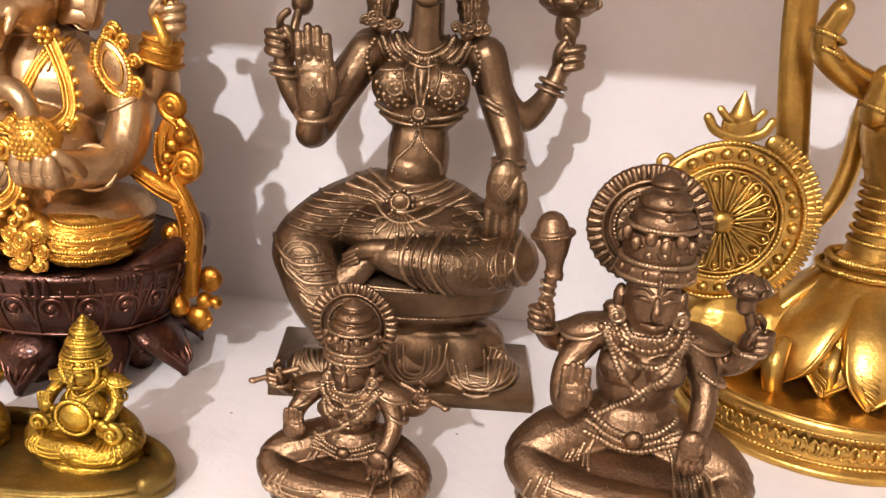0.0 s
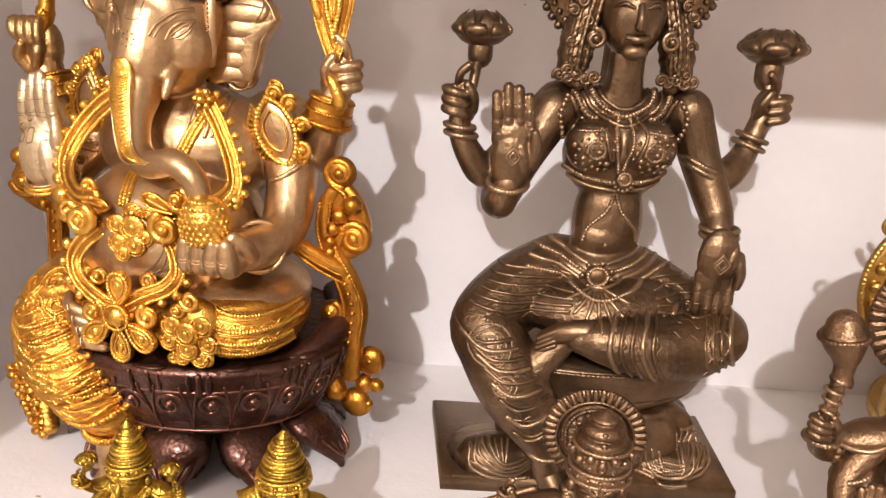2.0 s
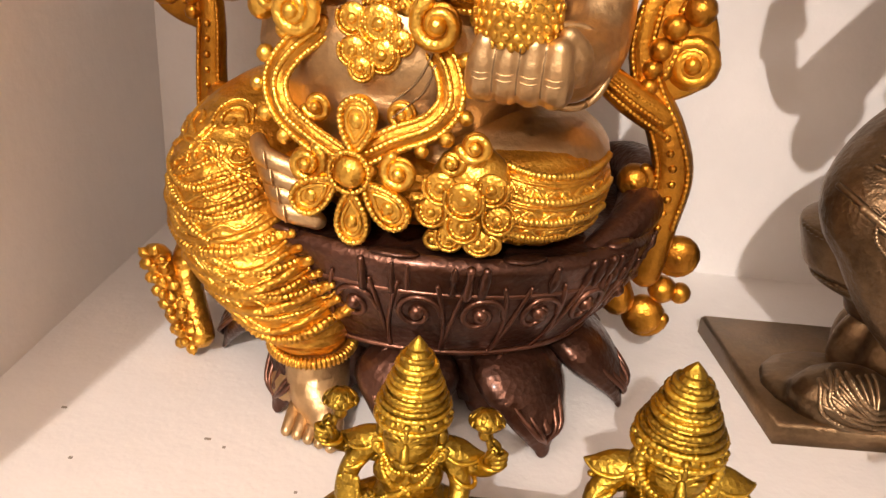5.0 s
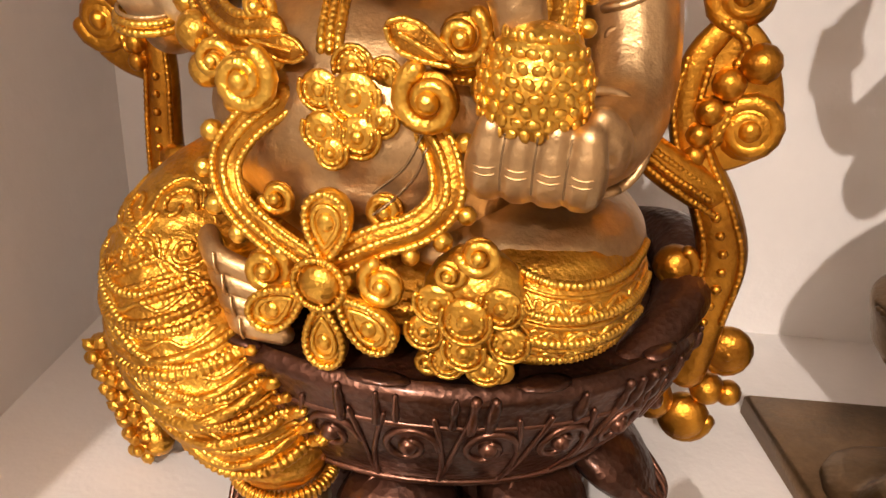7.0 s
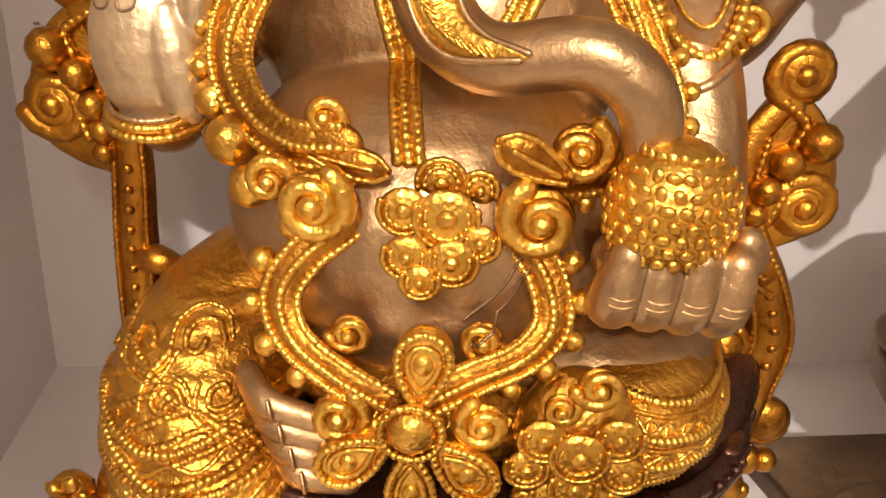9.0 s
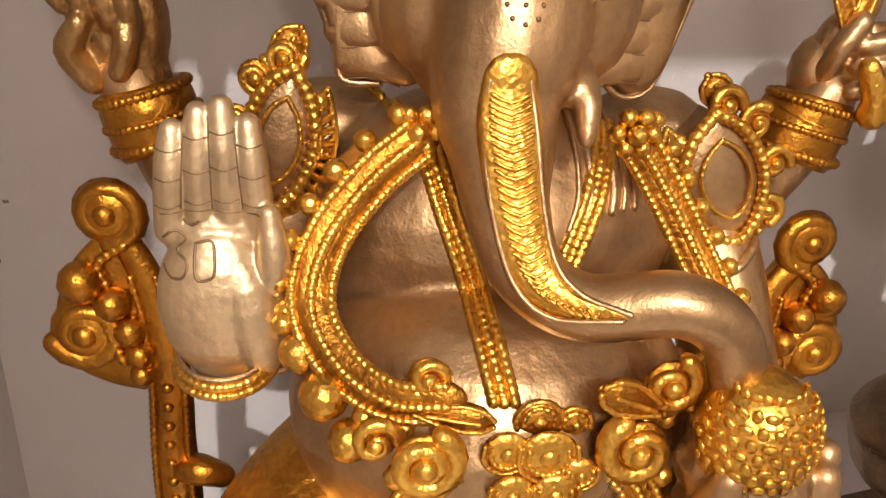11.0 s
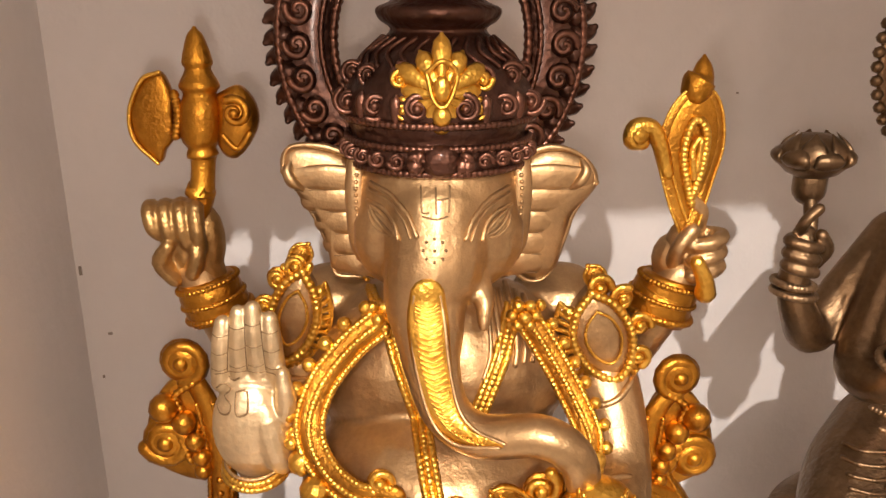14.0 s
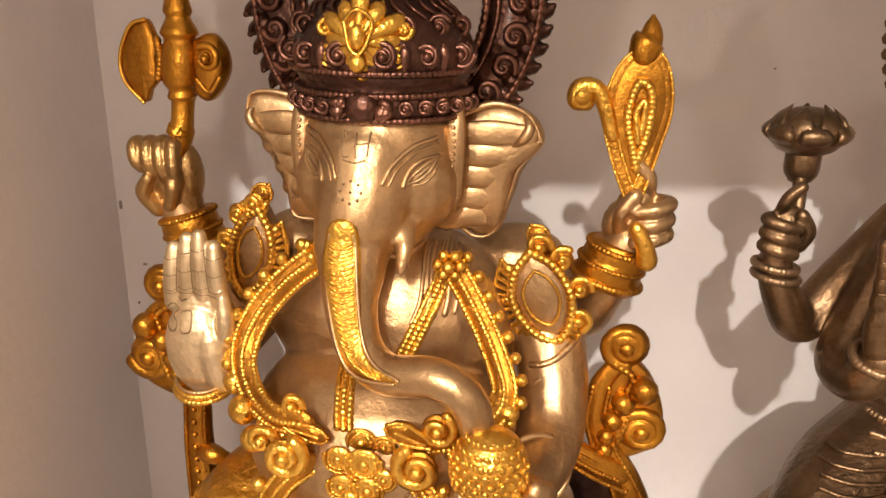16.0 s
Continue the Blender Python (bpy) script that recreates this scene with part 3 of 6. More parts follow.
        S.trace([(u, sag(u) - 5.3 + 1.5 * math.sin(0.75 * u)) for u in np.linspace(58, 93 - i, 34)], 0.75, GO, 0.1, 1.8, k=2)
        for j in range(7):
            u = 60 + 4.19 * 1.2 * j
            S.trace([(u + 1.3 * math.cos(a), sag(u) - 5.3 + 1.3 * math.sin(a)) for a in np.linspace(0, 5, 6)], 0.6, GO, 0)
    for i in range(5):
        S.trace([(-88 + 10 * i + 3.6 * j, 106 - 9 * i - 7 * math.sin(0.22 * j) + 1.6 * math.sin(1.5 * j)) for j in range(14)], 0.8, GO, 0.1, 1.8, k=2)
        S.trace([(-86 + 10 * i + 4 * j, 111 - 9 * i - 8 * math.sin(0.26 * j)) for j in range(12)], 1.5, GO, 0.3, 2.0, k=3)
    for i in range(5):
        S.trace([(-84 + 10 * i, 104 - 9 * i), (-70 + 10 * i, 94 - 9 * i), (-54 + 10 * i, 92 - 8 * i), (-40 + 9 * i, 95 - 8 * i)], 0.9, GO, 0.2, 1.8)
        S.trace([(-80 + 9 * i, 99 - 9 * i), (-66 + 10 * i, 88 - 9 * i), (-48 + 9 * i, 87 - 8 * i)], 1.0, GO, 0.2, 2)
    # curled relief over the raised knee
    for u, z, r, q in ((-80, 118, 6, 1), (-66, 124, 7, -1), (-52, 126, 6, 1), (-72, 108, 5, -1), (-58, 114, 5.5, 1), (-86, 106, 4.5, 1), (-44, 116, 5, -1)):
        S.trace([(u + r * (1 - 0.11 * j) * math.cos(q * 0.9 * j), z + 0.8 * r * (1 - 0.11 * j) * math.sin(q * 0.9 * j)) for j in range(8)], 1.1, CL, 0.12, 2, k=3)
        S.trace([(u + 1.3 * r * math.cos(q * 0.9 * j), z + 1.05 * r * math.sin(q * 0.9 * j)) for j in range(5)], 0.8, GO, 0.25, 1.9, k=3)
    # foot and toes
    f = Sculpt()
    f.tube([(-15, -80, 42, 13), (-14, -81, 22, 14), (-10, -88, 13, 12), (-4, -96, 9, 8)], None, 0, 14)
    f.ball((-24, -78, 13), (13, 14, 12))
    S.melt(f, SK, 1.2, 4)
    for i in range(5):
        S.tube([(-19 + 5 * i, -92 - 1.2 * i, 9, 3.4), (-18.5 + 5.3 * i, -99 - i, 6, 3.2), (-18.5 + 5.3 * i, -103 - i, 4.2, 2.6)], None, SK, 8, 4)
    S.ring((-16, -82, 37), 17, 16, 2.4, CL, (8, 0, 0), 0.3)
    # hand resting on the raised knee
    for i in range(4):
        S.tube([(-38 + 3 * i, -84 - i, 120 - 6.2 * i, 4.4), (-31 + 3 * i, -92 - i, 118 - 6.2 * i, 4.4), (-19 + 3 * i, -93, 115 - 6.2 * i, 3.8)], None, SK, 9, 4, 0.8)
        S.tube([(-30 + 3 * i, -95.6 - i, 121 - 6.2 * i), (-29 + 3 * i, -97 - i, 118 - 6.2 * i), (-29 + 3 * i, -95.6 - i, 115 - 6.2 * i)], 0.6, SK, 6, 3)
    # foot rosette on the folded leg
    S.ball((47, -88, 115), (16, 10, 19), GO, 16)
    for u, z, r in ((42, 100, 5), (53, 100, 5), (35, 109, 5.5), (47, 106, 6), (59, 110, 5.5), (38, 119, 6), (56, 121, 6), (47, 116, 7)):
        S.scallop((u, -90 - 9 * math.sqrt(max(0.05, 1 - ((u - 47) / 18) ** 2 - ((z - 115) / 21) ** 2)), z), r, GO, -1)
    S.volute((49, -97, 135), 6.5, GO, 1.5, 1, 200)
    S.volute((41, -97, 128), 5, GO, 1.4, -1, 20)
    for i in range(4):
        S.volute((36 + 7 * i, -94, 98 + 2 * (i % 2)), 5, GO, 1.2, 1 if i % 2 else -1, 70 * i)
    # crown, its crest and the dark flaming arch behind the head
    S.lathe([(29, 292), (32, 294), (34, 300), (33, 306), (35, 311), (36, 318), (33, 326), (27, 334), (20, 340), (18, 343), (22, 346), (23, 350), (17, 353), (16, 358), (19, 364), (15, 372), (9, 381), (7, 386), (8, 390), (3, 397), (0.5, 399)], (3, -24), DK, (1, 1), 56)
    for z, r in ((295, 33.4), (304, 34.6), (312, 36)):
        S.tube([(3 + r * math.cos(t), -24 + r * math.sin(t), z) for t in np.linspace(math.pi, 2 * math.pi, 40)], 1.4, DW, 6, 1, ripple=0.2, wave=2.2)
    for i in range(15):
        t = math.pi * (1 + i / 14)
        S.volute((3 + 35.4 * math.cos(t), -24 + 35.4 * math.sin(t), 299.5), 3.4, DW, 1.2, 1, 40 * i, lift=0.6)
        dome = lambda z: np.interp(z, (311, 318, 326, 334, 340), (35.3, 36.4, 33.4, 27.4, 20.4))
        if i % 2 == 0 and 0 < i < 14:
            S.volute((3 + dome(318) * math.cos(t), -24 + dome(318) * math.sin(t) + 0.6, 318), 5.6, DW, 1.5, 1 if i < 7 else -1, 60 * i, thick=1.3, lift=1.2)
        elif i % 2:
            S.volute((3 + dome(328) * math.cos(t), -24 + dome(328) * math.sin(t) + 0.6, 328), 5.0, DW, 1.5, -1 if i < 7 else 1, 200 + 50 * i, thick=1.2, lift=1.2)
            S.petal((3 + dome(312) * math.cos(t), -24.6 + dome(312) * math.sin(t), 312), (3 + dome(322) * math.cos(t), -24.6 + dome(322) * math.sin(t), 322), 2.4, DW, 1.6, False)
        S.tube([(3 + (dome(z) + 0.2) * math.cos(t + 0.1 * math.sin(z * 0.5)), -24 + (dome(z) + 0.2) * math.sin(t + 0.1 * math.sin(z * 0.5)), z) for z in np.linspace(331, 340, 7)], 0.9, DW, 6, 2)
    for i in range(9):
        S.petal((3 + 12 * math.sin(i - 4), -57, 303), (3 + 9 * math.sin(1.2 * (i - 4)), -60.5, 296.5 + 2 * (i % 3)), 3.0, DW, 2, False)
    S.ball((3, -58, 300), (7, 4, 6), DK)
    S.ball((3, -57, 323), (8, 5, 10), AN)
    for a, ln in ((90, 19), (62, 15), (118, 15), (30, 17), (150, 17), (0, 14), (180, 14), (-32, 14), (212, 14), (270, 14), (300, 11), (240, 11)):
        a = math.radians(a)
        S.petal((3 + 4 * math.cos(a), -61, 323 + 4 * math.sin(a)), (3 + ln * math.cos(a), -57 + 0.32 * abs(ln * math.cos(a)), 323 + ln * math.sin(a)), 3.4, GO, 2.4, False)
    for q in (-1, 1):
        S.volute((3 + q * 13, -56, 317), 4.4, GO, 1.4, q, 90, lift=1)
        S.volute((3 + q * 14, -54, 327), 4.0, GO, 1.4, -q, 0, lift=1)
    S.ball((3, -63.5, 325), (3.0, 2.4, 4.4), GO)
    S.ball((3, -63.5, 316), (3.2, 2.4, 3.4), GO)
    S.tube([(-2, -62, 330), (3, -63.5, 334), (8, -62, 330), (6, -63.5, 322), (3, -64, 319), (0, -63.5, 322), (-2, -62, 330)], 0.8, GO, 6, 4)
    arch = [(1 + 51 * math.cos(t), 4, 337 + 56 * math.sin(t)) for t in np.linspace(-0.75, math.pi + 0.75, 40)]
    S.tube(arch, 12.5, DK, 12, 1, 0.32)
    for rr, th in ((39, 1.8), (44, 1.3), (61, 1.8)):
        S.tube([(1 + rr * math.cos(t), 0, 337 + (rr + 5) * math.sin(t)) for t in np.linspace(-0.75, math.pi + 0.75, 50)], th, DW, 8, 1, ripple=0.2, wave=3.4)
    for t in np.linspace(-0.7, math.pi + 0.7, 21):
        c, s = math.cos(t), math.sin(t)
        S.ball((1 + 53 * c, -1, 337 + 58 * s), (5, 3.5, 5), DK, 10)
        S.volute((1 + 53 * c, -2, 337 + 58 * s), 6.4, DW, 1.2, 1, math.degrees(t), ball=False)
        for dt in (-0.05, 0.06):
            c, s = math.cos(t + dt), math.sin(t + dt)
            S.tube([(1 + 59 * c, 2, 337 + 64 * s, 5), (1 + 64 * c - 1.5 * s, 2, 337 + 69 * s + 1.5 * c, 3.4), (1 + 66 * c - 3 * s, 1, 337 + 71 * s + 3 * c, 1.4)], None, DK, 8, 4, 0.8)
    S.tube([(1, 20, 95, 16), (1, 22, 200, 14), (1, 10, 290, 12)], None, DK, 10, 4)
    # face marks
    strip = [(-2, -70, 255, 6.2), (-1.8, -70, 245, 7.4), (0, -72, 230, 6.6), (4, -80, 215, 5.2), (11, -86, 208.5, 3.8), (23, -90, 208, 0.9)]
    Q = smooth_path(strip, 8)
    for i in range(len(Q)):
        p, nn, _, _ = S.front(Q[i][0], Q[i][2])
        if p is not None:
            Q[i][1] = p.y - 0.4
    S.tube(Q, None, GO, 10, 1, 0.28)
    for sg in (-1, 1):
        S.tube([(p[0] + sg * p[3] * (0.72 + 0.28 * i / len(Q)), p[1] - 0.5, p[2] + sg * p[3] * 0.9 * (i / len(Q)) ** 1.2) for i, p in enumerate(Q)], 0.8, SK, 6, 1)
    for i in range(3, len(Q) - 4, 1):
        p = Q[i]
        S.tube([(p[0] - p[3] * 0.6, p[1] - p[3] * 0.22, p[2] + 1), (p[0], p[1] - p[3] * 0.36, p[2] - 0.8), (p[0] + p[3] * 0.6, p[1] - p[3] * 0.22, p[2] + 1)], 0.55, GO, 5, 2)
    for path in ([(-4, 291), (-3.8, 286), (-3.6, 282.5), (-1.5, 282.6)], [(1.2, 290.5), (1.2, 286), (1.3, 282.5)], [(1.2, 287), (3.4, 287), (5.6, 287.4)], [(6, 291), (5.8, 286), (5.6, 283)], [(-3.4, 281.4), (1, 280.6), (5, 281.4)], [(0.8, 279.4), (0.8, 278), (0.8, 276.8)]):
        S.trace(path, 0.38, IN, sink=0.7)
    for i in range(9):
        a = 2 * math.pi * i / 8
        q = 3.9 if i < 8 else 0
        p, nn, _, _ = S.front(0.6 + q * math.cos(a), 270.5 + q * math.sin(a))
        S.ball(p, 0.62, IN, 6)
    # eyes: heavy lids that slant up and outwards, with brows over them
    for s, zc in ((-1, 278.5), (1, 277)):
        x, c, d = 3 + s * 20, math.cos(0.72), math.sin(0.72)
        # the thin dark lines below the lids paint the shade of their folds
        for half, b0, arc, r, m in ((11, 6.4, 2.6, 1.0, SK), (10, 4.2, 2.4, 0.6, SK), (7.5, 0.6, 2.6, 0.9, SK), (7.2, 0.2, 1.4, 0.26, IN), (7, -0.6, 0.6, 0.8, SK), (6.6, -1.8, -0.6, 0.26, IN), (6.5, -2.2, -1.6, 0.8, SK), (5, -4.2, -1.6, 0.6, SK)):
            S.trace([(x + s * (a * c - b * d), zc + a * d + b * c) for a, b in ((-half, b0 - arc * 0.6), (-half * 0.4, b0 + arc * 0.5), (half * 0.4, b0 + arc * 0.5), (half, b0 - arc * 0.6))], r, m, 0.0, sink=0.35 if m == SK else 0.55)
    # axe in the raised hand
    h = Sculpt()
    h.tube([(-94, -12, 240, 10), (-97, -13, 252, 11), (-100, -13, 262, 11)], None, 0, 14, 4, 0.75)
    h.ball((-91, -12, 258), (7, 8, 15))
    for i in range(4):
        h.tube([(-111 + 6 * i, -9, 263, 3.2), (-112 + 6 * i, -13, 272 + 0.6 * i, 3.5), (-111 + 6 * i, -20, 273, 3.5), (-109.5 + 5.8 * i, -23, 267 - i, 3.2), (-108 + 5.4 * i, -21, 263 - 2 * i, 2.6)], None, 0, 9, 4)
    h.tube([(-104, -18, 244, 4.2), (-108, -22, 252, 3.8), (-104, -24, 259, 3.0)], None, 0, 9, 4)
    h.tube([(-95, -20, 262, 3.4), (-93, -23, 255, 3.6), (-96, -22, 247, 3.2)], None, 0, 9, 4)
    S.melt(h, ST, 0.7, 1)
    S.tube([(-88, -11, 225, 12.5), (-89, -11, 227, 13.6), (-91, -12, 232, 13), (-92, -12, 236, 13.2), (-93, -12, 240, 12.4), (-93.5, -12, 242, 11)], None, AM, 18, 3, ends=False)
    S.ring((-89, -11, 227), 13.8, 13.4, 1.4, AM, (0, -16, 0), 0.15)
    S.ring((-93, -12, 240), 12.6, 12.4, 1.2, AM, (0, -16, 0), 0.3)
    S.ring((-91, -12, 233), 13.2, 13, 1.0, AM, (0, -16, 0), 0.3)
    S.tube([(-100, -16, 250, 4.2), (-92, -14, 276, 5.2), (-92, -14, 279, 6.2), (-91, -14, 281, 5), (-90, -13, 292, 5), (-90, -13, 294, 6.4), (-90, -13, 297, 5.6), (-90, -13, 301, 8), (-89, -13, 312, 8.5), (-89, -13, 318, 6.5), (-89, -13, 321, 8), (-89, -13, 327, 5), (-89, -13, 330, 6), (-89, -13, 339, 3.4), (-89, -13, 342, 1)], None, AM, 12, 3)
    S.slab([(-99, 317), (-103, 326), (-110, 323), (-116, 312), (-115, 300), (-107, 291), (-104, 296), (-100, 302)], -15.5, -10.5, AM, 1.0, 4, 1)
    S.tube([(-103, -16, 326), (-110, -16, 323), (-116, -15.6, 311), (-115, -16, 300), (-107, -16, 291)], 0.9, GO, 6, 5)
    S.tube([(-98, -16, 318), (-97, -16.5, 310), (-99, -16, 302)], 1.8, AM, 8, 4, ripple=0.2)
    S.slab([(-82, 318), (-74, 321), (-68, 314), (-68, 304), (-76, 293), (-83, 298)], -17, -9, AM, 1.6, 4, 2)
    S.volute((-75, -18, 311), 6.5, AM, 1.4, -1, 120)
    S.tube([(-80, -18, 302), (-75, -18, 297), (-70, -18, 303)], 1.4, AM, 7, 4)
    # noose in the other raised hand
    S.pinch((106, -18, 255), 15, SK, 1)
    S.ball((103, -16, 250), (10, 9, 12), SK, 16)
    S.tube([(96, -16, 224, 13), (97, -16, 227, 14.4), (98, -17, 232, 13.6), (100, -17, 237, 13.6), (101, -18, 241, 12.6), (101.5, -18, 243, 11)], None, AM, 18, 3, ends=False)
    S.ring((97, -16, 227), 14.6, 14.2, 1.5, AM, (0, 14, 0), 0.15)
    S.ring((101, -18, 241), 12.8, 12.6, 1.2, AM, (0, 14, 0), 0.3)
    S.ring((98.5, -17, 234), 13.8, 13.6, 1.0, AM, (0, 14, 0), 0.3)
    loop = [(104, -24, 262), (97, -23, 278), (92, -22, 296), (95, -22, 312), (103, -22, 320), (110, -22, 315), (113, -22, 300), (110, -22, 284), (105, -24, 264)]
    S.slab([(104, 262), (96, 280), (91, 297), (95, 314), (104, 322), (111, 316), (114, 300), (110, 282)], -23, -17, AM, 1.5, 4, 1)
    S.band(loop, 2.6, GO, 0, 1, 2)
    S.tube([(104, -25, 276), (99, -25, 296), (102, -25, 309), (107, -25, 305), (107, -25, 292), (104, -25, 279)], 1.8, GO, 8, 5, ripple=0.15)
    S.tube([(103.5, -26, 287), (102, -26, 298), (105, -26, 302), (104.5, -26, 290)], 1.4, GO, 8, 5)
    S.tube([(103, -20, 320, 6), (104, -20, 324, 6.4), (105, -20, 326, 4.5), (105, -20, 330, 3), (105, -20, 333, 0.8)], None, AM, 12, 3)
    S.tube([(94, -22, 288, 3), (90, -22, 300, 3.4), (86, -22, 306, 3.4), (80, -22, 306, 3.6), (79, -22, 301, 3.6), (83, -22, 300, 3)], None, GO, 10, 5)
    S.ball((81, -22, 303), 4.6, GO)
    S.tube([(106, -33, 254, 3), (110, -33, 246, 3.6), (111, -32, 241, 4.5)], None, GO, 10, 4)
    # sweet held in the lower hand, with the trunk's tip on it
    S.ball((58, -92, 179), (14.4, 13.6, 16), GO, 28)
    for i in range(9):
        z = 167 + 3.1 * i
        r = 14.4 * math.sqrt(max(0.04, 1 - ((z - 179) / 16.2) ** 2))
        for j in range(11):
            t = math.pi * (1 + (j + 0.5 * (i % 2)) / 11)
            S.ball((58 + r * math.cos(t), -92 + 0.95 * r * math.sin(t), z), (1.9, 0.7, 1.35), GO, 8, (0, 45 + 50 * math.sin(3 * i + 2 * j), math.degrees(t) + 90))
    g = Sculpt()
    g.ball((62, -84, 162), (18, 14, 11), 0, 18)
    for i in range(4):
        g.tube([(49 + 7.9 * i, -86, 154 + 0.6 * i, 5.4), (48.6 + 7.9 * i, -95, 156, 6.0), (49 + 7.9 * i, -98, 163, 5.8), (49.5 + 7.8 * i, -99, 170, 4.2)], None, 0, 10, 5)
    g.tube([(78, -80, 160, 5), (78, -89, 168, 5), (75, -95, 174, 3.6)], None, 0, 10, 5)
    S.melt(g, SK, 0.8, 4)
    for i in range(4):
        for z in (159, 161):
            S.trace([(46.4 + 7.9 * i, z + 0.5), (49 + 7.9 * i, z), (51.4 + 7.9 * i, z + 0.5)], 0.35, SK, sink=0.4)
    for i in range(3):
        S.trace([(52.8 + 7.9 * i, 155), (52.9 + 7.9 * i, 162), (53.4 + 7.8 * i, 170)], 0.35, IN, sink=0.75)
    S.ring((74, -62, 159), 14.5, 14.5, 1.6, SK, (60, 60, 0), 0)
    # shoulder ornaments: drop-shaped brass plates with gold borders
    for s, cu, cz, q in ((-1, -55, 232, 0.75), (1, 71, 222, 1.0)):
        drop = [(0, 20), (-9, 12), (-13, 0), (-9, -14), (0, -22), (8, -16), (12, -2), (8, 12)]
        place = [(cu + s * q * (a * 0.92 - b * 0.30), cz + (b * 0.92 + a * 0.30)) for a, b in drop]
        S.slab(place, -30, -18, SK, 1.5, 5, 2)
        ringp = [(u, -31, z) for u, z in place + place[:1]]
        S.tube(ringp, 1.9, GO, 8, 6, ripple=0.18, wave=2.6)
        S.tube([(cu + (u - cu) * 0.6, -32.5, cz + (z - cz) * 0.6) for u, _, z in ringp], 0.7, GO, 6, 6, ripple=0.1, wave=2.2)
        for i, (u, z) in enumerate(place):
            if i in (0, 5, 6, 7):
                p = np.array((u + s * 3.4 * q, -29, z + 2))
                S.volute(p, 6.0, GO, 1.3, s, 60 * i, lift=1.5)
            else:
                S.ball((cu + (u - cu) * 1.2, -28, cz + (z - cz) * 1.1), 2.8, GO, 9)
        # fringe of short bars along the lower edge
        edge = smooth_path([place[i] for i in (1, 2, 3, 4, 5)], 5)
        mid = np.array((cu, cz))
        for p in edge[::1]:
            d = unit(p - mid)
            S.tube([(p[0] + 1.5 * d[0], -30, p[1] + 1.5 * d[1]), (p[0] + 6.2 * q * d[0], -27, p[1] + 6.2 * q * d[1])], 1.15, GO, 7, 2)
        S.tube([(p[0] + 7 * q * unit(p - mid)[0], -26.5, p[1] + 7 * q * unit(p - mid)[1]) for p in edge], 1.2, GO, 7, 1)
        S.petal((cu + s * 2, -22, cz + 16), (cu - s * 6, -22, cz + 27), 5, GO, 3)
        for dz, r in ((-30, 1.6), (-35, 1.2)):
            S.trace([(cu - s * 2, cz + dz), (cu + s * 6, cz + dz + 3), (cu + s * 14, cz + dz + 9)], r, SK, 0.05, 2.4)
        for i in range(5):
            S.volute((cu + s * (2 + 5 * (i % 2)), -38 - 2.2 * i, cz - 38 - 5 * i), 4.4, SK, 1.1, s, 90 * i, ball=False, lift=0.6)
    # sashes across the chest
    for P in ([(-17, 236), (-12, 220), (-5, 200), (0, 180)], [(33, 236), (27, 220), (20, 204), (16, 194)], [(-28, 240), (-20, 236), (-8, 240)]):
        for o in (-2.6, 0, 2.6):
            S.trace([(p[0] + o, p[1]) for p in P], 1.6, GO, 0.1 if abs(o) > 1 else 0.16, 2.2)
    for i in range(7):
        S.trace([(22 + 3.2 * i, 240), (23 + 3.6 * i, 222), (17 + 4.2 * i, 206)], 1.5 if i % 2 else 1.0, SK, sink=0.5)
    # the lyre-shaped garland with volutes, beads and a flower
    S.band([(-20, -50, 237), (-31, -52, 228), (-42, -56, 214), (-46, -63, 200), (-40, -72, 189), (-28, -80, 183), (-15, -84, 184)], 5.6, GO, 3.0, -1)
    S.band([(36, -46, 238), (45, -49, 224), (54, -54, 208), (60, -62, 194), (56, -70, 186), (44, -78, 181), (34, -83, 181)], 5.0, GO, 2.6, 1)
    for cu in (-20, 35):
        for i in range(6):
            a = 2 * math.pi * i / 6
            S.ball((cu + 4.5 * math.cos(a), -50, 239 + 4.5 * math.sin(a)), (2.6, 2.6, 2.6), GO, 9)
        S.ball((cu, -52, 239), 2.8, GO, 10)
    S.petal((-22, -84, 182), (-4, -87, 180), 4, GO)
    S.volute((-19, -83, 190), 6, GO, 1.5, 1, 240)
    S.volute((-20, -91, 172), 9.5, GO, 1.8, -1, 60)
    S.volute((-31, -86, 175), 6.5, GO, 1.4, 1, 0)
    for p, r in (((-43, -74, 180), 6.4), ((-37, -80, 171), 5.4), ((-49, -67, 188), 5.2), ((-52, -61, 196), 4.0)):
        S.ball(p, r, GO, 14)
    S.volute((31, -89, 172), 10, GO, 1.5, 1, 120)
    S.volute((38, -86, 188), 8, GO, 1.4, -1, 60)
    S.petal((36, -87, 182), (20, -90, 190), 5, GO)
    S.ball((55, -72, 178), 5.4, GO)
    S.ball((62, -66, 186), 4.4, GO)
    S.band([(-13, -84, 166), (-23, -86, 157), (-28, -88, 147), (-24, -91, 137), (-12, -95, 130), (0, -96, 124)], 4.8, GO, 3.3, -1)
    S.band([(29, -82, 164), (35, -85, 156), (37, -88, 146), (31, -91, 138), (20, -94, 133), (8, -96, 126)], 4.8, GO, 3.0, 1)
    S.volute((-11, -91, 140), 6, GO, 1.5, 1, 200)
    S.volute((21, -91, 141), 6.5, GO, 1.5, -1, 340)
    S.volute((-12, -97, 120), 8.5, GO, 1.6, -1, 60)
    S.volute((23, -98, 122), 7.5, GO, 1.6, 1, 120)
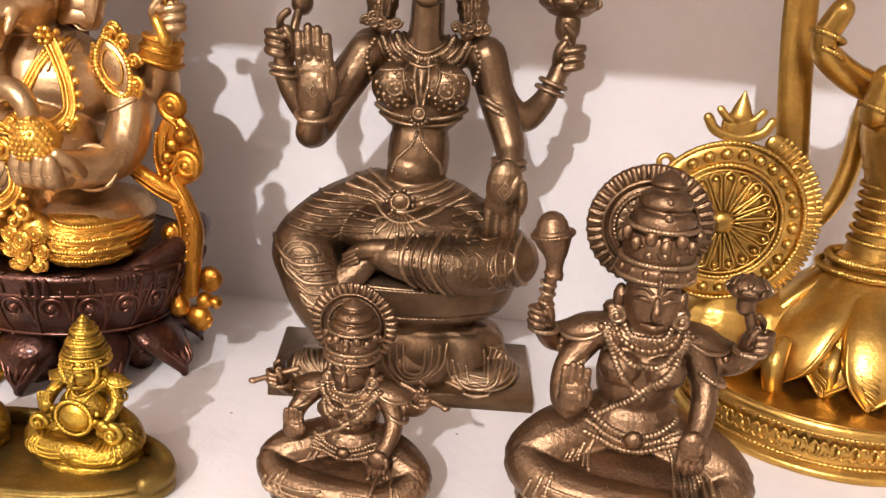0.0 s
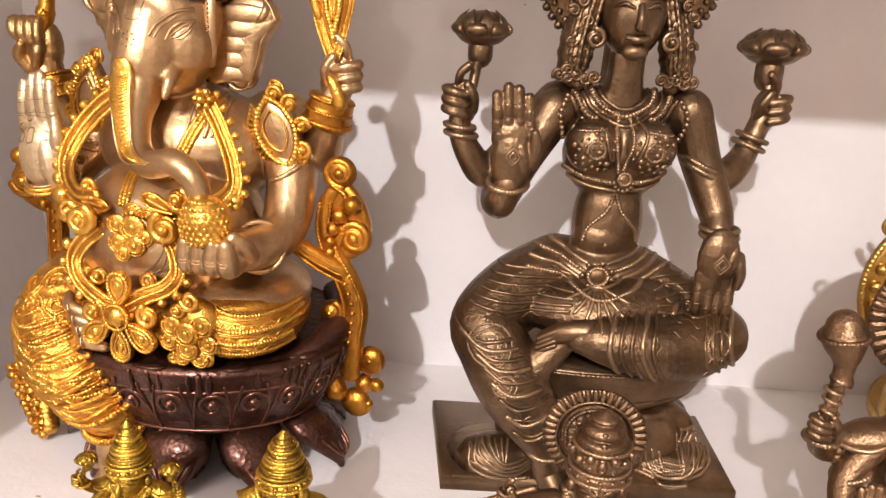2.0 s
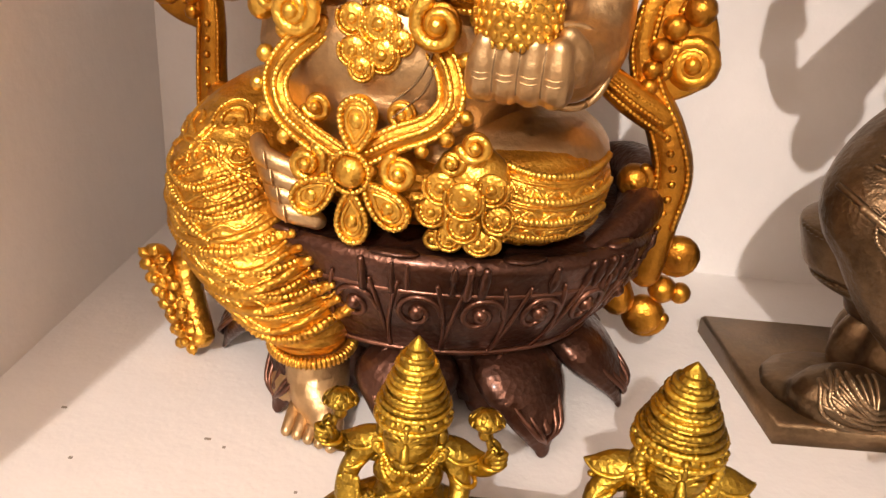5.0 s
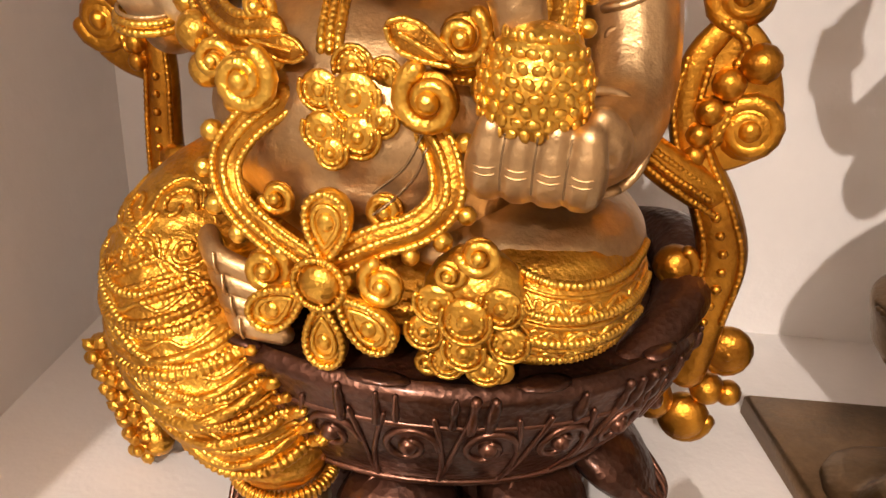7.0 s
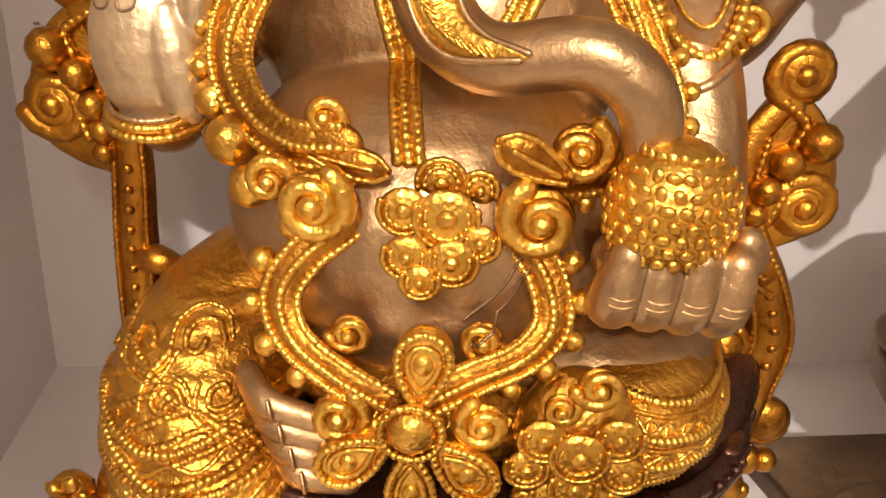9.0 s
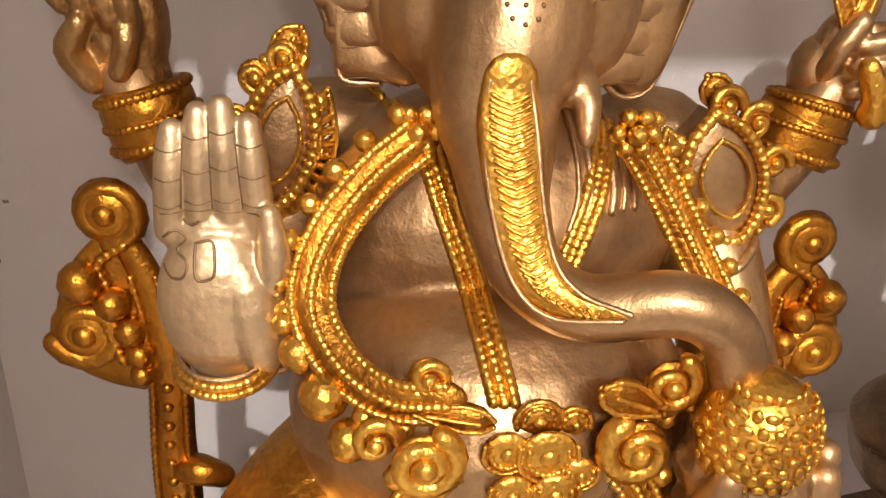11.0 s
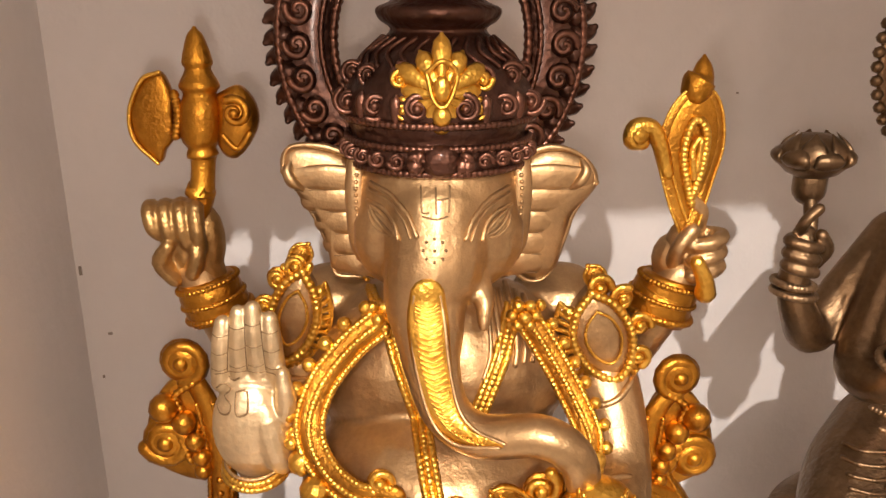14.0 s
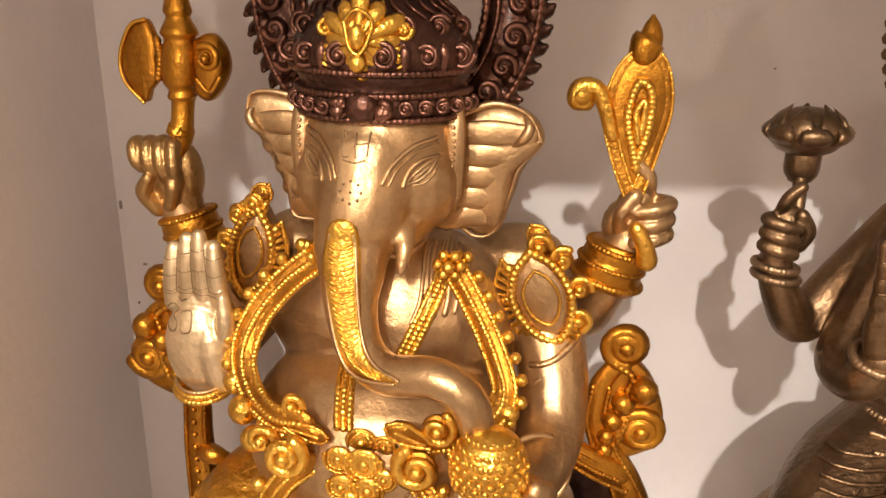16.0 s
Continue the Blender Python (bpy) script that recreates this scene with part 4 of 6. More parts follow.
    for a, b, r in (((7, 126), (8, 148), 7.2), ((2, 118), (-16, 104), 7.0), ((6, 116), (7.5, 93), 6.8), ((10, 118), (27, 103), 7.0)):
        S.drop(a, b, r, -101, GO)
    S.ball((6, -101, 121), (6.5, 5, 6.5), GO, 16)
    S.ring((6, -103, 121), 7.4, 7.4, 1.0, GO, (90, 0, 0), 0.3)
    # ornament on the belly
    S.ball((8, -76, 168), (14, 8, 12), AN, 22)
    lobes = ((8, 177, 5.6, 1), (17, 176, 4.2, 1), (1.5, 160.5, 5.6, -1), (12, 160, 6, -1), (5, 155, 4.4, -1), (18, 165, 4.6, -1), (0, 171, 5.8, -1), (10, 170, 7.4, -1))
    depth = [min(S.front(u, z, -110)[0][1], -77 - 6.5 * math.sqrt(max(0.05, 1 - ((u - 8) / 16) ** 2 - ((z - 168) / 15) ** 2))) for u, z, r, up in lobes]
    for i, (u, z, r, up) in enumerate(lobes):
        S.scallop((u, depth[i] - 0.6 - 0.2 * i, z), r, GO, up)
    S.trace([(18, 140), (26, 148), (30, 158)], 0.5, IN, sink=0.6)
    S.trace([(16, 144), (24, 152), (29, 163)], 0.5, IN, sink=0.6)
    # raised open hand with the engraved sign, bangles
    g = Sculpt()
    g.ball((-68.3, -56, 197), (15.6, 10.5, 21.5), 0, 24)
    g.ball((-68.3, -54, 215), (14.2, 6.5, 9), 0, 20)
    g.ball((-60.5, -60, 195), (7.8, 7, 17), 0, 18, (0, -12, 0))
    g.tube([(-56.8, -58, 200, 4.6), (-54.6, -60.5, 210, 4.2), (-55.4, -60, 221, 2.8)], None, 0, 12, 5)
    fingers = ((-79.0, -76.6, 242.8), (-71.9, -70.6, 246.8), (-64.8, -65.4, 248.4), (-58.0, -59.6, 244.3))
    for u0, u1, top in fingers:
        g.tube([(u0 + (u1 - u0) * s, -56 - 1.2 * math.sin(3 * s), 215.8 + (top - 3 - 215.8) * s, r) for s, r in ((0, 3.9), (0.28, 4.0), (0.5, 3.95), (0.74, 3.8), (1, 3.1))], None, 0, 14, 4, 0.9)
    S.melt(g, PL, 0.6, 1)
    for u0, u1, top in fingers:
        for s in (0.26, 0.50, 0.75):
            u, z = u0 + (u1 - u0) * s, 215.8 + (top - 215.8) * s
            S.trace([(u - 2.8, z + 0.3), (u, z - 0.3), (u + 2.8, z + 0.3)], 0.24, IN, sink=0.72)
    for (a0, a1, at), (b0, b1, bt) in zip(fingers, fingers[1:]):
        S.trace([((a0 + b0) / 2, 222.3), ((a0 + b0 + a1 + b1) / 4, 232), ((a1 + b1) / 2, min(at, bt) - 3)], 0.24, IN, sink=0.72)
    S.trace([(-80, 221.2), (-72, 222.0), (-64, 221.6), (-57.5, 221.2)], 0.26, IN, sink=0.7)
    for z, r in ((183.6, 0.7), (181.6, 1.3), (179.0, 1.3)):
        S.ring((-68.3, -56, z), 12.6 + (178 - z) * 0.2, 11.5, r, GO if r > 1 else SK, (16, 0, 0), 0.12)
    for path in ([(-80, 215.3), (-77.5, 217.0), (-74.6, 215.0), (-77, 212.4), (-74.4, 210.2), (-75.4, 206.8), (-78.4, 206.2), (-80.4, 208.2)],
                 [(-72.4, 214.4), (-72.6, 210.3), (-72.2, 206.6), (-69.6, 206.6), (-68, 208.2), (-68.3, 214.4), (-70.2, 215.0), (-72.4, 214.4)],
                 [(-75, 219.4), (-73.4, 218.2), (-71.4, 219.4)]):
        S.trace(path, 0.42, IN, sink=0.65)
    # openwork scrolls at both sides
    for s, o, dz in ((1, 0, 0), (-1, 4, 12)):
        U = lambda x: s * x + o
        stem = [(116, 66, 7), (117, 90, 8.5), (119, 112, 8.5), (113, 130, 8), (104, 146, 7), (98, 162, 5.5), (99, 178, 4.8), (106, 190, 4)] if s > 0 else \
               [(95, 60, 7), (97, 90, 7.5), (97, 112, 7.5), (97, 130, 7), (96, 152, 6.5), (97, 172, 5.5), (100, 188, 4.8), (106, 202, 4)]
        S.tube([(U(u), -20, z, r) for u, z, r in stem], None, AM, 12, 6, 0.75)
        for sg in (-1, 1):
            S.tube([(U(u + sg * r * 0.72), -20 - r * 0.58, z) for u, z, r in stem[1:7]], 1.2, AM, 6, 6, ripple=0.2, wave=2.4)
        S.beads([(U(u), -20 - r * 0.72, z) for u, z, r in stem[1:5]], 1.8, AM, 6.5)
        S.volute((U(108), -21, 198 + dz * 0.8), 11, AM, 1.8, -s, 270)
        S.ball((U(108), -20, 198 + dz * 0.8), (10, 5, 10), AM, 16)
        S.volute((U(118), -21, 158 + dz), 12, AM, 1.9, -s, 200)
        S.ball((U(118), -20, 158 + dz), (11, 5, 11), AM, 16)
        for u, z, r in ((117, 179, 6.4), (109, 172, 5.4), (105, 163, 4.8), (103, 155, 4.2), (103, 148, 3.8)):
            S.ball((U(u), -24, z + dz * 0.7), r, AM, 12)
        # plate that joins the stem, the beads and the volutes
        S.slab([(U(u), z + dz * 0.7) for u, z in ((97, 146), (96, 166), (98, 182), (106, 193), (116, 188), (123, 178), (127, 164), (124, 150), (114, 143), (104, 140))][::s], -21, -14, AM, 1.2, 4, 1)
        S.tube([(U(u), -23, z + dz * 0.7) for u, z in ((104, 190), (112, 184), (110, 176), (112, 166), (108, 152))], 1.6, AM, 7, 5, ripple=0.2, wave=2.6)
        if s > 0:
            S.tube([(110, -22, 135, 7), (97, -27, 143, 7), (84, -30, 152, 6)], None, AM, 10, 5, 0.75)
            for q in (5, 0, -5):
                S.tube([(110 - 0.5 * q, -27.4, 135 + q), (97 - 0.5 * q, -32.4, 143 + q), (84 - 0.5 * q, -35, 152 + q)], 1.1, AM, 6, 5, ripple=0.25)
            S.volute((129, -15, 74), 10, AM, 1.6, s, 180)
            S.ball((129, -14, 74), (9.5, 6, 9.5), AM, 16)
            S.ball((125, -15, 57), 6.5, AM)
            S.ball((133, -14, 56), 5, AM)
            S.volute((119, -15, 42), 10.5, AM, 1.4, -s, 0)
            S.ball((119, -14, 42), (10, 7, 10), AM, 16)
            S.volute((104, -24, 108), 8.5, AM, 1.4, -1, 60)
            S.ball((104, -22, 108), (7.5, 6.5, 7.5), AM, 14)
            S.tube([(106, -18, 50, 8), (100, -14, 62, 8)], None, AM, 8, 2)
        else:
            S.tube([(-78, -24, 118, 4), (-84, -26, 122, 5), (-90, -22, 120, 5)], None, AM, 8, 4)
    # leafy scroll below the hanging knee
    for i in range(6):
        p = np.array((-110 + 4.6 * i, -50 - 2 * i, 44 - 6.6 * i))
        S.ball(p, (8, 6, 7), CL, 10)
        for q in range(5):
            a = 2 * math.pi * q / 5 + i
            S.petal(p + (0, -4, 0), p + (8 * math.cos(a), -4, 8 * math.sin(a)), 3, CL, 2, False)
        S.ball(p + (0, -7, 0), 2.6, CL, 9)
    S.tube([(-88, -40, 62, 8), (-97, -46, 40, 7), (-82, -60, 12, 6)], None, CL, 10, 5)
    return S.statue("statue", [BRASS, GOLD, GOLDCLOTH, AMBER, DARK, INK, SHADEDANTIQUE, DARKHIGHLIT, PALM, AMBERBRASS], pose(-0.312, 0.555, 0, 0, 0, -10),
                    "large gold and brass elephant-headed seated statue with dark crown and stool")


elephant_statue()


# ---- the brown bronze statue of a seated four-armed figure ----
def bronze_statue():
    S = Sculpt()
    BZ, CH, IN, WN = range(4)
    pl = [(-96, -52), (95, -50), (97, 44), (-104, 46)]
    V = [(x, y, 0) for x, y in pl] + [(x, y, 9) for x, y in pl] + [(x * 0.985, y * 0.97, 11) for x, y in pl]
    S.add(V, [(3, 2, 1, 0), (0, 1, 5, 4), (1, 2, 6, 5), (2, 3, 7, 6), (3, 0, 4, 7), (4, 5, 9, 8), (5, 6, 10, 9), (6, 7, 11, 10), (7, 4, 8, 11), (8, 9, 10, 11)], BZ)
    # lobed cushion under the seat, with a lappet that sags on to the slab
    S.lathe([(54, 8), (62, 14), (66, 24), (65, 36), (60, 45), (54, 49), (46, 52), (2, 52)], (8, -8), BZ, (1, 0.55), 96, 11, 0.09)
    b = Sculpt()
    b.ball((-60, -20, 12), (34, 30, 9))
    b.ball((54, -16, 15), (34, 30, 15))
    b.ball((8, -24, 20), (34, 24, 24))
    b.ball((-62, -36, 16), (26, 18, 17))
    S.melt(b, BZ, 1.4, 5)
    for k in range(4):
        S.trace([(30 + 5 * k, 34 - 2 * k), (36 + 4 * k, 18), (52, 9 + 3 * k), (70 - 3 * k, 17), (76 - 5 * k, 36 - 2 * k)], 1.5 if k % 2 else 1.0, WN, 0.1)
        S.trace([(-16 + 5 * k, 44 - k), (-14 + 5 * k, 26), (2 + 2 * k, 13 + 3 * k), (26 - 4 * k, 26), (30 - 5 * k, 44 - k)], 1.3 if k % 2 else 0.9, WN, 0.1)
        S.trace([(-90, 22 + 6 * k), (-82 + 2 * k, 30 + 5 * k), (-74 + 2 * k, 26 + 5 * k)], 1.1, WN)
    for s in (-1, 1):
        for i in range(5):
            S.trace([(2 + s * (30 + 4 * i), 14 + 2 * i), (2 + s * (52 + 2 * i), 10 + 3 * i), (2 + s * (78 - 2 * i), 16 + 5 * i), (2 + s * (80 - 5 * i), 30 + 2 * i)], 1.3, WN, 0.1)
        for i in range(7):
            S.trace([(2 + s * 58, 16), (2 + s * (58 + 22 * math.cos(0.2 + 0.25 * i)), 16 + 22 * math.sin(0.2 + 0.25 * i))], 0.9, WN)
    S.lathe([(48, 46), (50, 52), (54, 56), (62, 60), (67, 63), (69, 67), (72, 70), (75, 80), (77, 88), (74, 91), (60, 95), (4, 97)], (-4, -6), BZ, (1.08, 0.64), 72)
    for z, r in ((88, 1.0), (66, 0.885)):
        S.tube([(-4 + 83 * r * math.cos(t), -6 + 49.3 * r * math.sin(t), z) for t in np.linspace(math.pi, 6.283, 50)], 1.3, BZ, 6, 1, ripple=0.2, wave=3)
    # trunk, legs, neck and arms
    b = Sculpt()
    b.ball((-4, -2, 138), (46, 30, 23), 0, 24)
    b.ball((0, -5, 174), (22.5, 18, 38), 0, 20)
    b.ball((-4, -11, 163), (18, 13, 16), 0, 20)
    b.ball((0, -4, 216), (33, 23, 30), 0, 24)
    b.ball((-17, -21, 222), (17, 13, 16), 0, 20)
    b.ball((16, -21, 223), (17, 13, 16), 0, 20)
    b.ball((0, 2, 244), (40, 16, 13), 0, 20)
    b.tube([(0, -2, 248, 14), (0, -5, 262, 11.5), (0, -6, 276, 11)], None)
    b.tube([(-38, 4, 245, 13), (-62, 6, 216, 11), (-78, 4, 198, 11), (-90, 0, 210, 9), (-97, -1, 226, 7.5), (-96, -1, 236, 7)], None, 0, 14)
    b.tube([(-40, -4, 240, 14), (-58, -12, 210, 12), (-70, -22, 190, 12), (-71, -38, 190, 10), (-68, -44, 202, 9)], None, 0, 14)
    b.tube([(38, 4, 246, 13), (58, 6, 212, 11), (72, 8, 203, 11), (84, 14, 212, 9), (92, 20, 226, 7.5), (97, 22, 240, 7)], None, 0, 14)
    b.tube([(42, -4, 244, 14), (52, -8, 215, 12.5), (62, -18, 188, 11), (63, -28, 176, 9), (62, -34, 166, 9)], None, 0, 14)
    S.melt(b, BZ, 1.15, 6)
    g = Sculpt()
    g.tube([(-28, 0, 137, 24), (-54, -16, 125, 25), (-73, -34, 111, 23), (-68, -44, 99, 23), (-57, -52, 78, 22), (-43, -58, 57, 17), (-33, -61, 39, 10.5)], None, 0, 16)
    g.tube([(22, 0, 134, 22), (48, -14, 121, 22), (70, -34, 110, 20)], None, 0, 16)
    g.tube([(70, -36, 112, 19), (45, -52, 108, 20), (16, -58, 111, 18), (-8, -61, 114, 13), (-18, -60, 114, 9)], None, 0, 16)
    g.ball((0, -22, 122), (58, 36, 22), 0, 20)
    g.tube([(-30, -50, 106, 10), (-44, -54, 88, 11), (-36, -56, 70, 9)], None, 0, 12)
    S.melt(g, CH, 1.25, 6)
    for i in range(13):
        q = i / 12
        u = 72 - 74 * q
        S.trace([(u + 5, 133 - 3 * q), (u - 1, 124), (u - 2, 113), (u + 4, 101), (u + 9, 95)], 1.3 + 0.5 * (i % 3 == 0), WN if i % 3 == 0 else BZ, 0.06 if i % 3 else 0, 1.7)
    for i in range(9):
        q = i / 8
        S.trace([(-94 + 40 * q, 118 - 30 * q - 32 * q * q), (-80 + 36 * q, 110 - 28 * q - 30 * q * q), (-60 + 32 * q, 112 - 40 * q - 10 * q * q)], 1.4 + 0.4 * (i % 2), WN if i % 2 else BZ, 0.06 if i % 2 else 0, 1.8)
    for i in range(6):
        S.trace([(-84 + 3 * i, 128 + 3.6 * i), (-55 + 3 * i, 124 + 4.4 * i), (-26 + i, 128 + 3 * i)], 1.3, BZ, 0.08, 1.8)
        S.trace([(74 - 4 * i, 132 + 3 * i), (52 - 3 * i, 128 + 4 * i), (28, 130 + 3 * i)], 1.3, BZ, 0.08, 1.8)
    for c, r in (((-72, 108), 13), ((-72, 108), 9.5), ((-72, 108), 6), ((-72, 108), 3), ((-62, 86), 7), ((-62, 86), 4), ((62, 116), 8)):
        S.trace([(c[0] + r * math.cos(t), c[1] + r * 0.9 * math.sin(t)) for t in np.linspace(0, 6.28, 12)], 0.9, WN, 0.3, 1.6)
    for i in range(12):
        u = 68 - 6.2 * i
        S.trace([(u + 3, 131), (u - 3, 121), (u - 2, 109), (u + 5, 98)], 0.8, BZ, 0.06, 1.7)
    for i in range(8):
        q = (i + 0.5) / 8
        S.trace([(-93 + 40 * q, 118 - 30 * q - 32 * q * q), (-78 + 36 * q, 108 - 28 * q - 30 * q * q), (-58 + 32 * q, 110 - 40 * q - 10 * q * q)], 0.8, BZ, 0.06, 1.8)
    for i in range(7):
        u = 66 - 10.5 * i
        S.trace([(u + 1.5 * math.sin(1.9 * j), 128 - 2.4 * j) for j in range(13)], 0.7, BZ, 0.06, 1.7, k=3)
    for i in range(5):
        q = (i + 0.25) / 5
        S.trace([(-90 + 40 * q + 2.4 * j, 116 - 30 * q - 32 * q * q - 0.5 * j + 1.5 * math.sin(1.7 * j)) for j in range(14)], 0.7, BZ, 0.06, 1.7, k=3)
    for i in range(4):
        for s, u0 in ((-1, -34), (1, 30)):
            S.trace([(u0 + s * (3.2 * j), 141 - 5.5 * i - 0.6 * j + 1.3 * math.sin(1.8 * j)) for j in range(14)], 0.7, BZ, 0.06, 1.7, k=3)
    for k in range(5):
        a = math.radians(36 + 72 * k)
        S.trace([(-50, 66), (-50 + 5 * math.cos(a), 66 + 5 * math.sin(a))], 1.0, BZ)
    # foot on the lower pedestal, folded foot
    S.tube([(-32, -62, 36, 9), (-30, -62, 24, 9), (-26, -68, 18, 8), (-21, -76, 15, 6)], None, BZ, 12, 5)
    S.tube([(-16, -60, 119, 8), (-28, -58, 117, 7), (-38, -54, 112, 5)], None, BZ, 10, 5)
    for i in range(4):
        S.tube([(-34, -60, 118 - 3 * i, 2), (-43, -57, 112 - 3 * i, 1.8)], None, BZ, 6, 2)
        S.tube([(-27 + 3.4 * i, -76, 15, 2.4), (-25 + 3.4 * i, -82, 13.5, 2.1)], None, BZ, 6, 2)
    S.ring((-33, -61, 42), 12, 12, 1.8, WN, (20, 0, 0), 0.1)
    # belt, sash, necklaces, bodice
    for i, z in enumerate((160, 155, 150, 145)):
        S.trace([(-44 - 2 * i, z + 2), (-30, z - 2), (-10, z - 10), (14, z - 5), (36 + i, z + 4)], 1.7, WN, 0.3 if i % 2 else 0.08, 2)
    S.ball((-9, -38, 147), (8, 4, 7), BZ, 14)
    S.ring((-9, -41, 147), 6, 5.5, 1.2, WN, (90, 0, 0), 0.35)
    for i in range(7):
        a = math.radians(205 + 22 * i)
        S.trace([(-9 + 6 * math.cos(a), 141 + 4 * math.sin(a)), (-9 + 20 * math.cos(a), 142 + 19 * math.sin(a))], 1.3, WN)
    for k, (h, dz) in enumerate(((16, 0), (20, -4), (25, -9), (29, -14), (32, -20))):
        S.trace([(-h, 257 + dz * 0.35), (-h * 0.7, 249 + dz * 0.7), (0, 244 + dz), (h * 0.7, 249 + dz * 0.7), (h, 257 + dz * 0.35)], 2.0 if k % 2 else 1.7, WN if k % 2 else BZ, 0.4 if k % 2 else 0.05, 2.2)
    for s in (-1, 1):
        for i in range(34):
            r, t = 13.5 * math.sqrt((i + 0.5) / 34), 2.4 * i
            p, nn, _, _ = S.front(s * 17 + r * math.cos(t), 221 + r * math.sin(t))
            if p is not None:
                q = 1.1 + 0.7 * (0.5 + 0.5 * math.sin(5.3 * i))
                S.ball(p, (q * 1.2, q * 0.7, q), WN if i % 3 == 0 else BZ, 8, (0, 70 * i, 0))
        S.trace([(s * 17 + 5 * math.cos(t), 222 + 5 * math.sin(t)) for t in np.linspace(0, 6.28, 12)], 0.8, WN, 0.2, 1.8)
        S.trace([(s * 8, 240), (s * 12, 232), (s * 9, 220), (s * 6, 212)], 1.3, BZ, 0.1)
        S.trace([(s * 3, 242), (s * 5, 228), (s * 2, 212), (0, 204)], 1.4, WN, 0.3)
        S.trace([(s * 9, 240), (s * 12, 234), (s * 28, 232)], 1.0, WN, 0.3)
        S.trace([(s * 33, 208), (s * 18, 203), (0, 201)], 1.6, WN, 0.3)
        S.trace([(s * 34, 204), (s * 18, 198), (0, 196)], 1.2, WN, 0.0)
        S.trace([(0, 196), (s * 4, 184), (s * 14, 172), (s * 17, 163)], 1.3, WN, 0.35, 2.2)
        S.trace([(s * 34, 250), (s * 38, 240), (s * 35, 226)], 2.0, WN, 0.3, bead=3.5)
    S.ball((0, -36, 206), (5, 3, 6), BZ, 12)
    S.ring((0, -38.6, 207), 3.6, 3.6, 0.9, WN, (90, 0, 0), 0.2)
    for i in range(7):
        a = math.radians(190 + 27 * i)
        S.ball((5.6 * math.cos(a), -37, 205 + 5.6 * math.sin(a)), (1.7, 1.4, 1.7), BZ, 8)
        S.ball((-9 + 9 * math.cos(2 * a), -39, 147 + 8 * math.sin(2 * a)), (2.2, 1.6, 2.2), BZ, 8)
    S.ball((-6, -36, 166), 1.6, IN, 8)
    # head, hair, earrings, crown and beaded halo
    S.ball((0, -8, 298), (18.5, 20, 25), BZ, 24)
    S.tube([(0, -27, 303, 2.2), (0, -30, 296, 2.8), (0, -29, 292, 3.2)], None, BZ, 8, 4)
    S.tube([(-6, -26, 286, 1.4), (0, -28.5, 285, 2.2), (6, -26, 286, 1.4)], None, BZ, 8, 4, 0.8)
    S.ball((0, -22, 278), (8, 6, 5), BZ)
    for s in (-1, 1):
        S.tube([(s * 4, -27, 302, 1), (s * 9, -25.5, 304, 1.6), (s * 14, -20, 302, 0.8)], None, BZ, 7, 4)
        S.tube([(s * 3.5, -27, 307, 0.7), (s * 9, -26, 310, 1.1), (s * 15, -19, 307, 0.6)], None, BZ, 7, 4)
        S.tube([(s * 19, 2, 322, 9), (s * 25, 0, 300, 10), (s * 30, -1, 278, 11), (s * 31, -2, 264, 9), (s * 28, -6, 258, 5)], None, BZ, 14, 6, ripple=0.07, wave=8)
        for k in (-1, 0, 1):
            S.tube([(s * (20 + 4 * k), -7 + abs(k), 320), (s * (25 + 5 * k), -10 + 2 * abs(k), 300), (s * (29 + 5 * k), -12.5 + 2 * abs(k), 280), (s * (30 + 4 * k), -11 + 2 * abs(k), 266)], 1.8, BZ, 7, 6, ripple=0.25, wave=5)
        for i in range(9):
            S.volute((s * (26 + 4.5 * (i % 3)), -10 - (i % 2), 310 - 5.6 * i), 4.2, WN if i % 3 == 0 else BZ, 1.3, s, 70 * i, ball=False, lift=1)
        for i in range(5):
            S.volute((s * (20 + 5 * i), -13 + i, 262 - 1.6 * (i % 2)), 4.4, BZ, 1.2, s, 50 * i, ball=False, lift=1)
        S.volute((s * 22, -16, 284), 6.4, WN, 1.5, s, 90)
        S.ball((s * 22, -18.5, 284), 2.6, BZ)
    S.lathe([(22, 312), (25, 318), (24, 326), (21, 334), (22, 340), (17, 350), (13, 362), (14, 366), (9, 376), (7, 384), (2, 392), (0.5, 393)], (0, -4), BZ, (1, 1), 36)
    for z, r in ((317, 25), (326, 24.5), (340, 22.5)):
        S.ring((0, -4, z), r, r, 1.5, WN, (0, 0, 0), 0.35)
    for i in range(9):
        t = math.pi * (1 + i / 8)
        S.ball((24 * math.cos(t), -4 + 24 * math.sin(t), 321.5), 2.2, BZ, 8)
        S.petal((23 * math.cos(t), -4 + 23 * math.sin(t), 327), (20 * math.cos(t), -4 + 20 * math.sin(t), 342), 4, BZ, 2, False)
    S.tube([(47 * math.cos(t), 14, 330 + 47 * math.sin(t)) for t in np.linspace(-0.9, math.pi + 0.9, 40)], 10, BZ, 10, 1, 0.3)
    for t in np.linspace(-0.9, math.pi + 0.9, 44):
        S.ball((57 * math.cos(t), 14, 330 + 57 * math.sin(t)), 2.9, BZ, 8)
        S.ball((52 * math.cos(t), 11, 330 + 52 * math.sin(t)), 2.2, BZ, 8)
        S.ball((43 * math.cos(t), 11, 330 + 43 * math.sin(t)), 2.0, BZ, 8)
    S.tube([(0, 12, 250, 12), (0, 14, 300, 10)], None, BZ, 8, 2)
    # hands: two raised with buds, one open upwards, one open downwards
    S.pinch((-95, -2, 243), 14, BZ, -1)
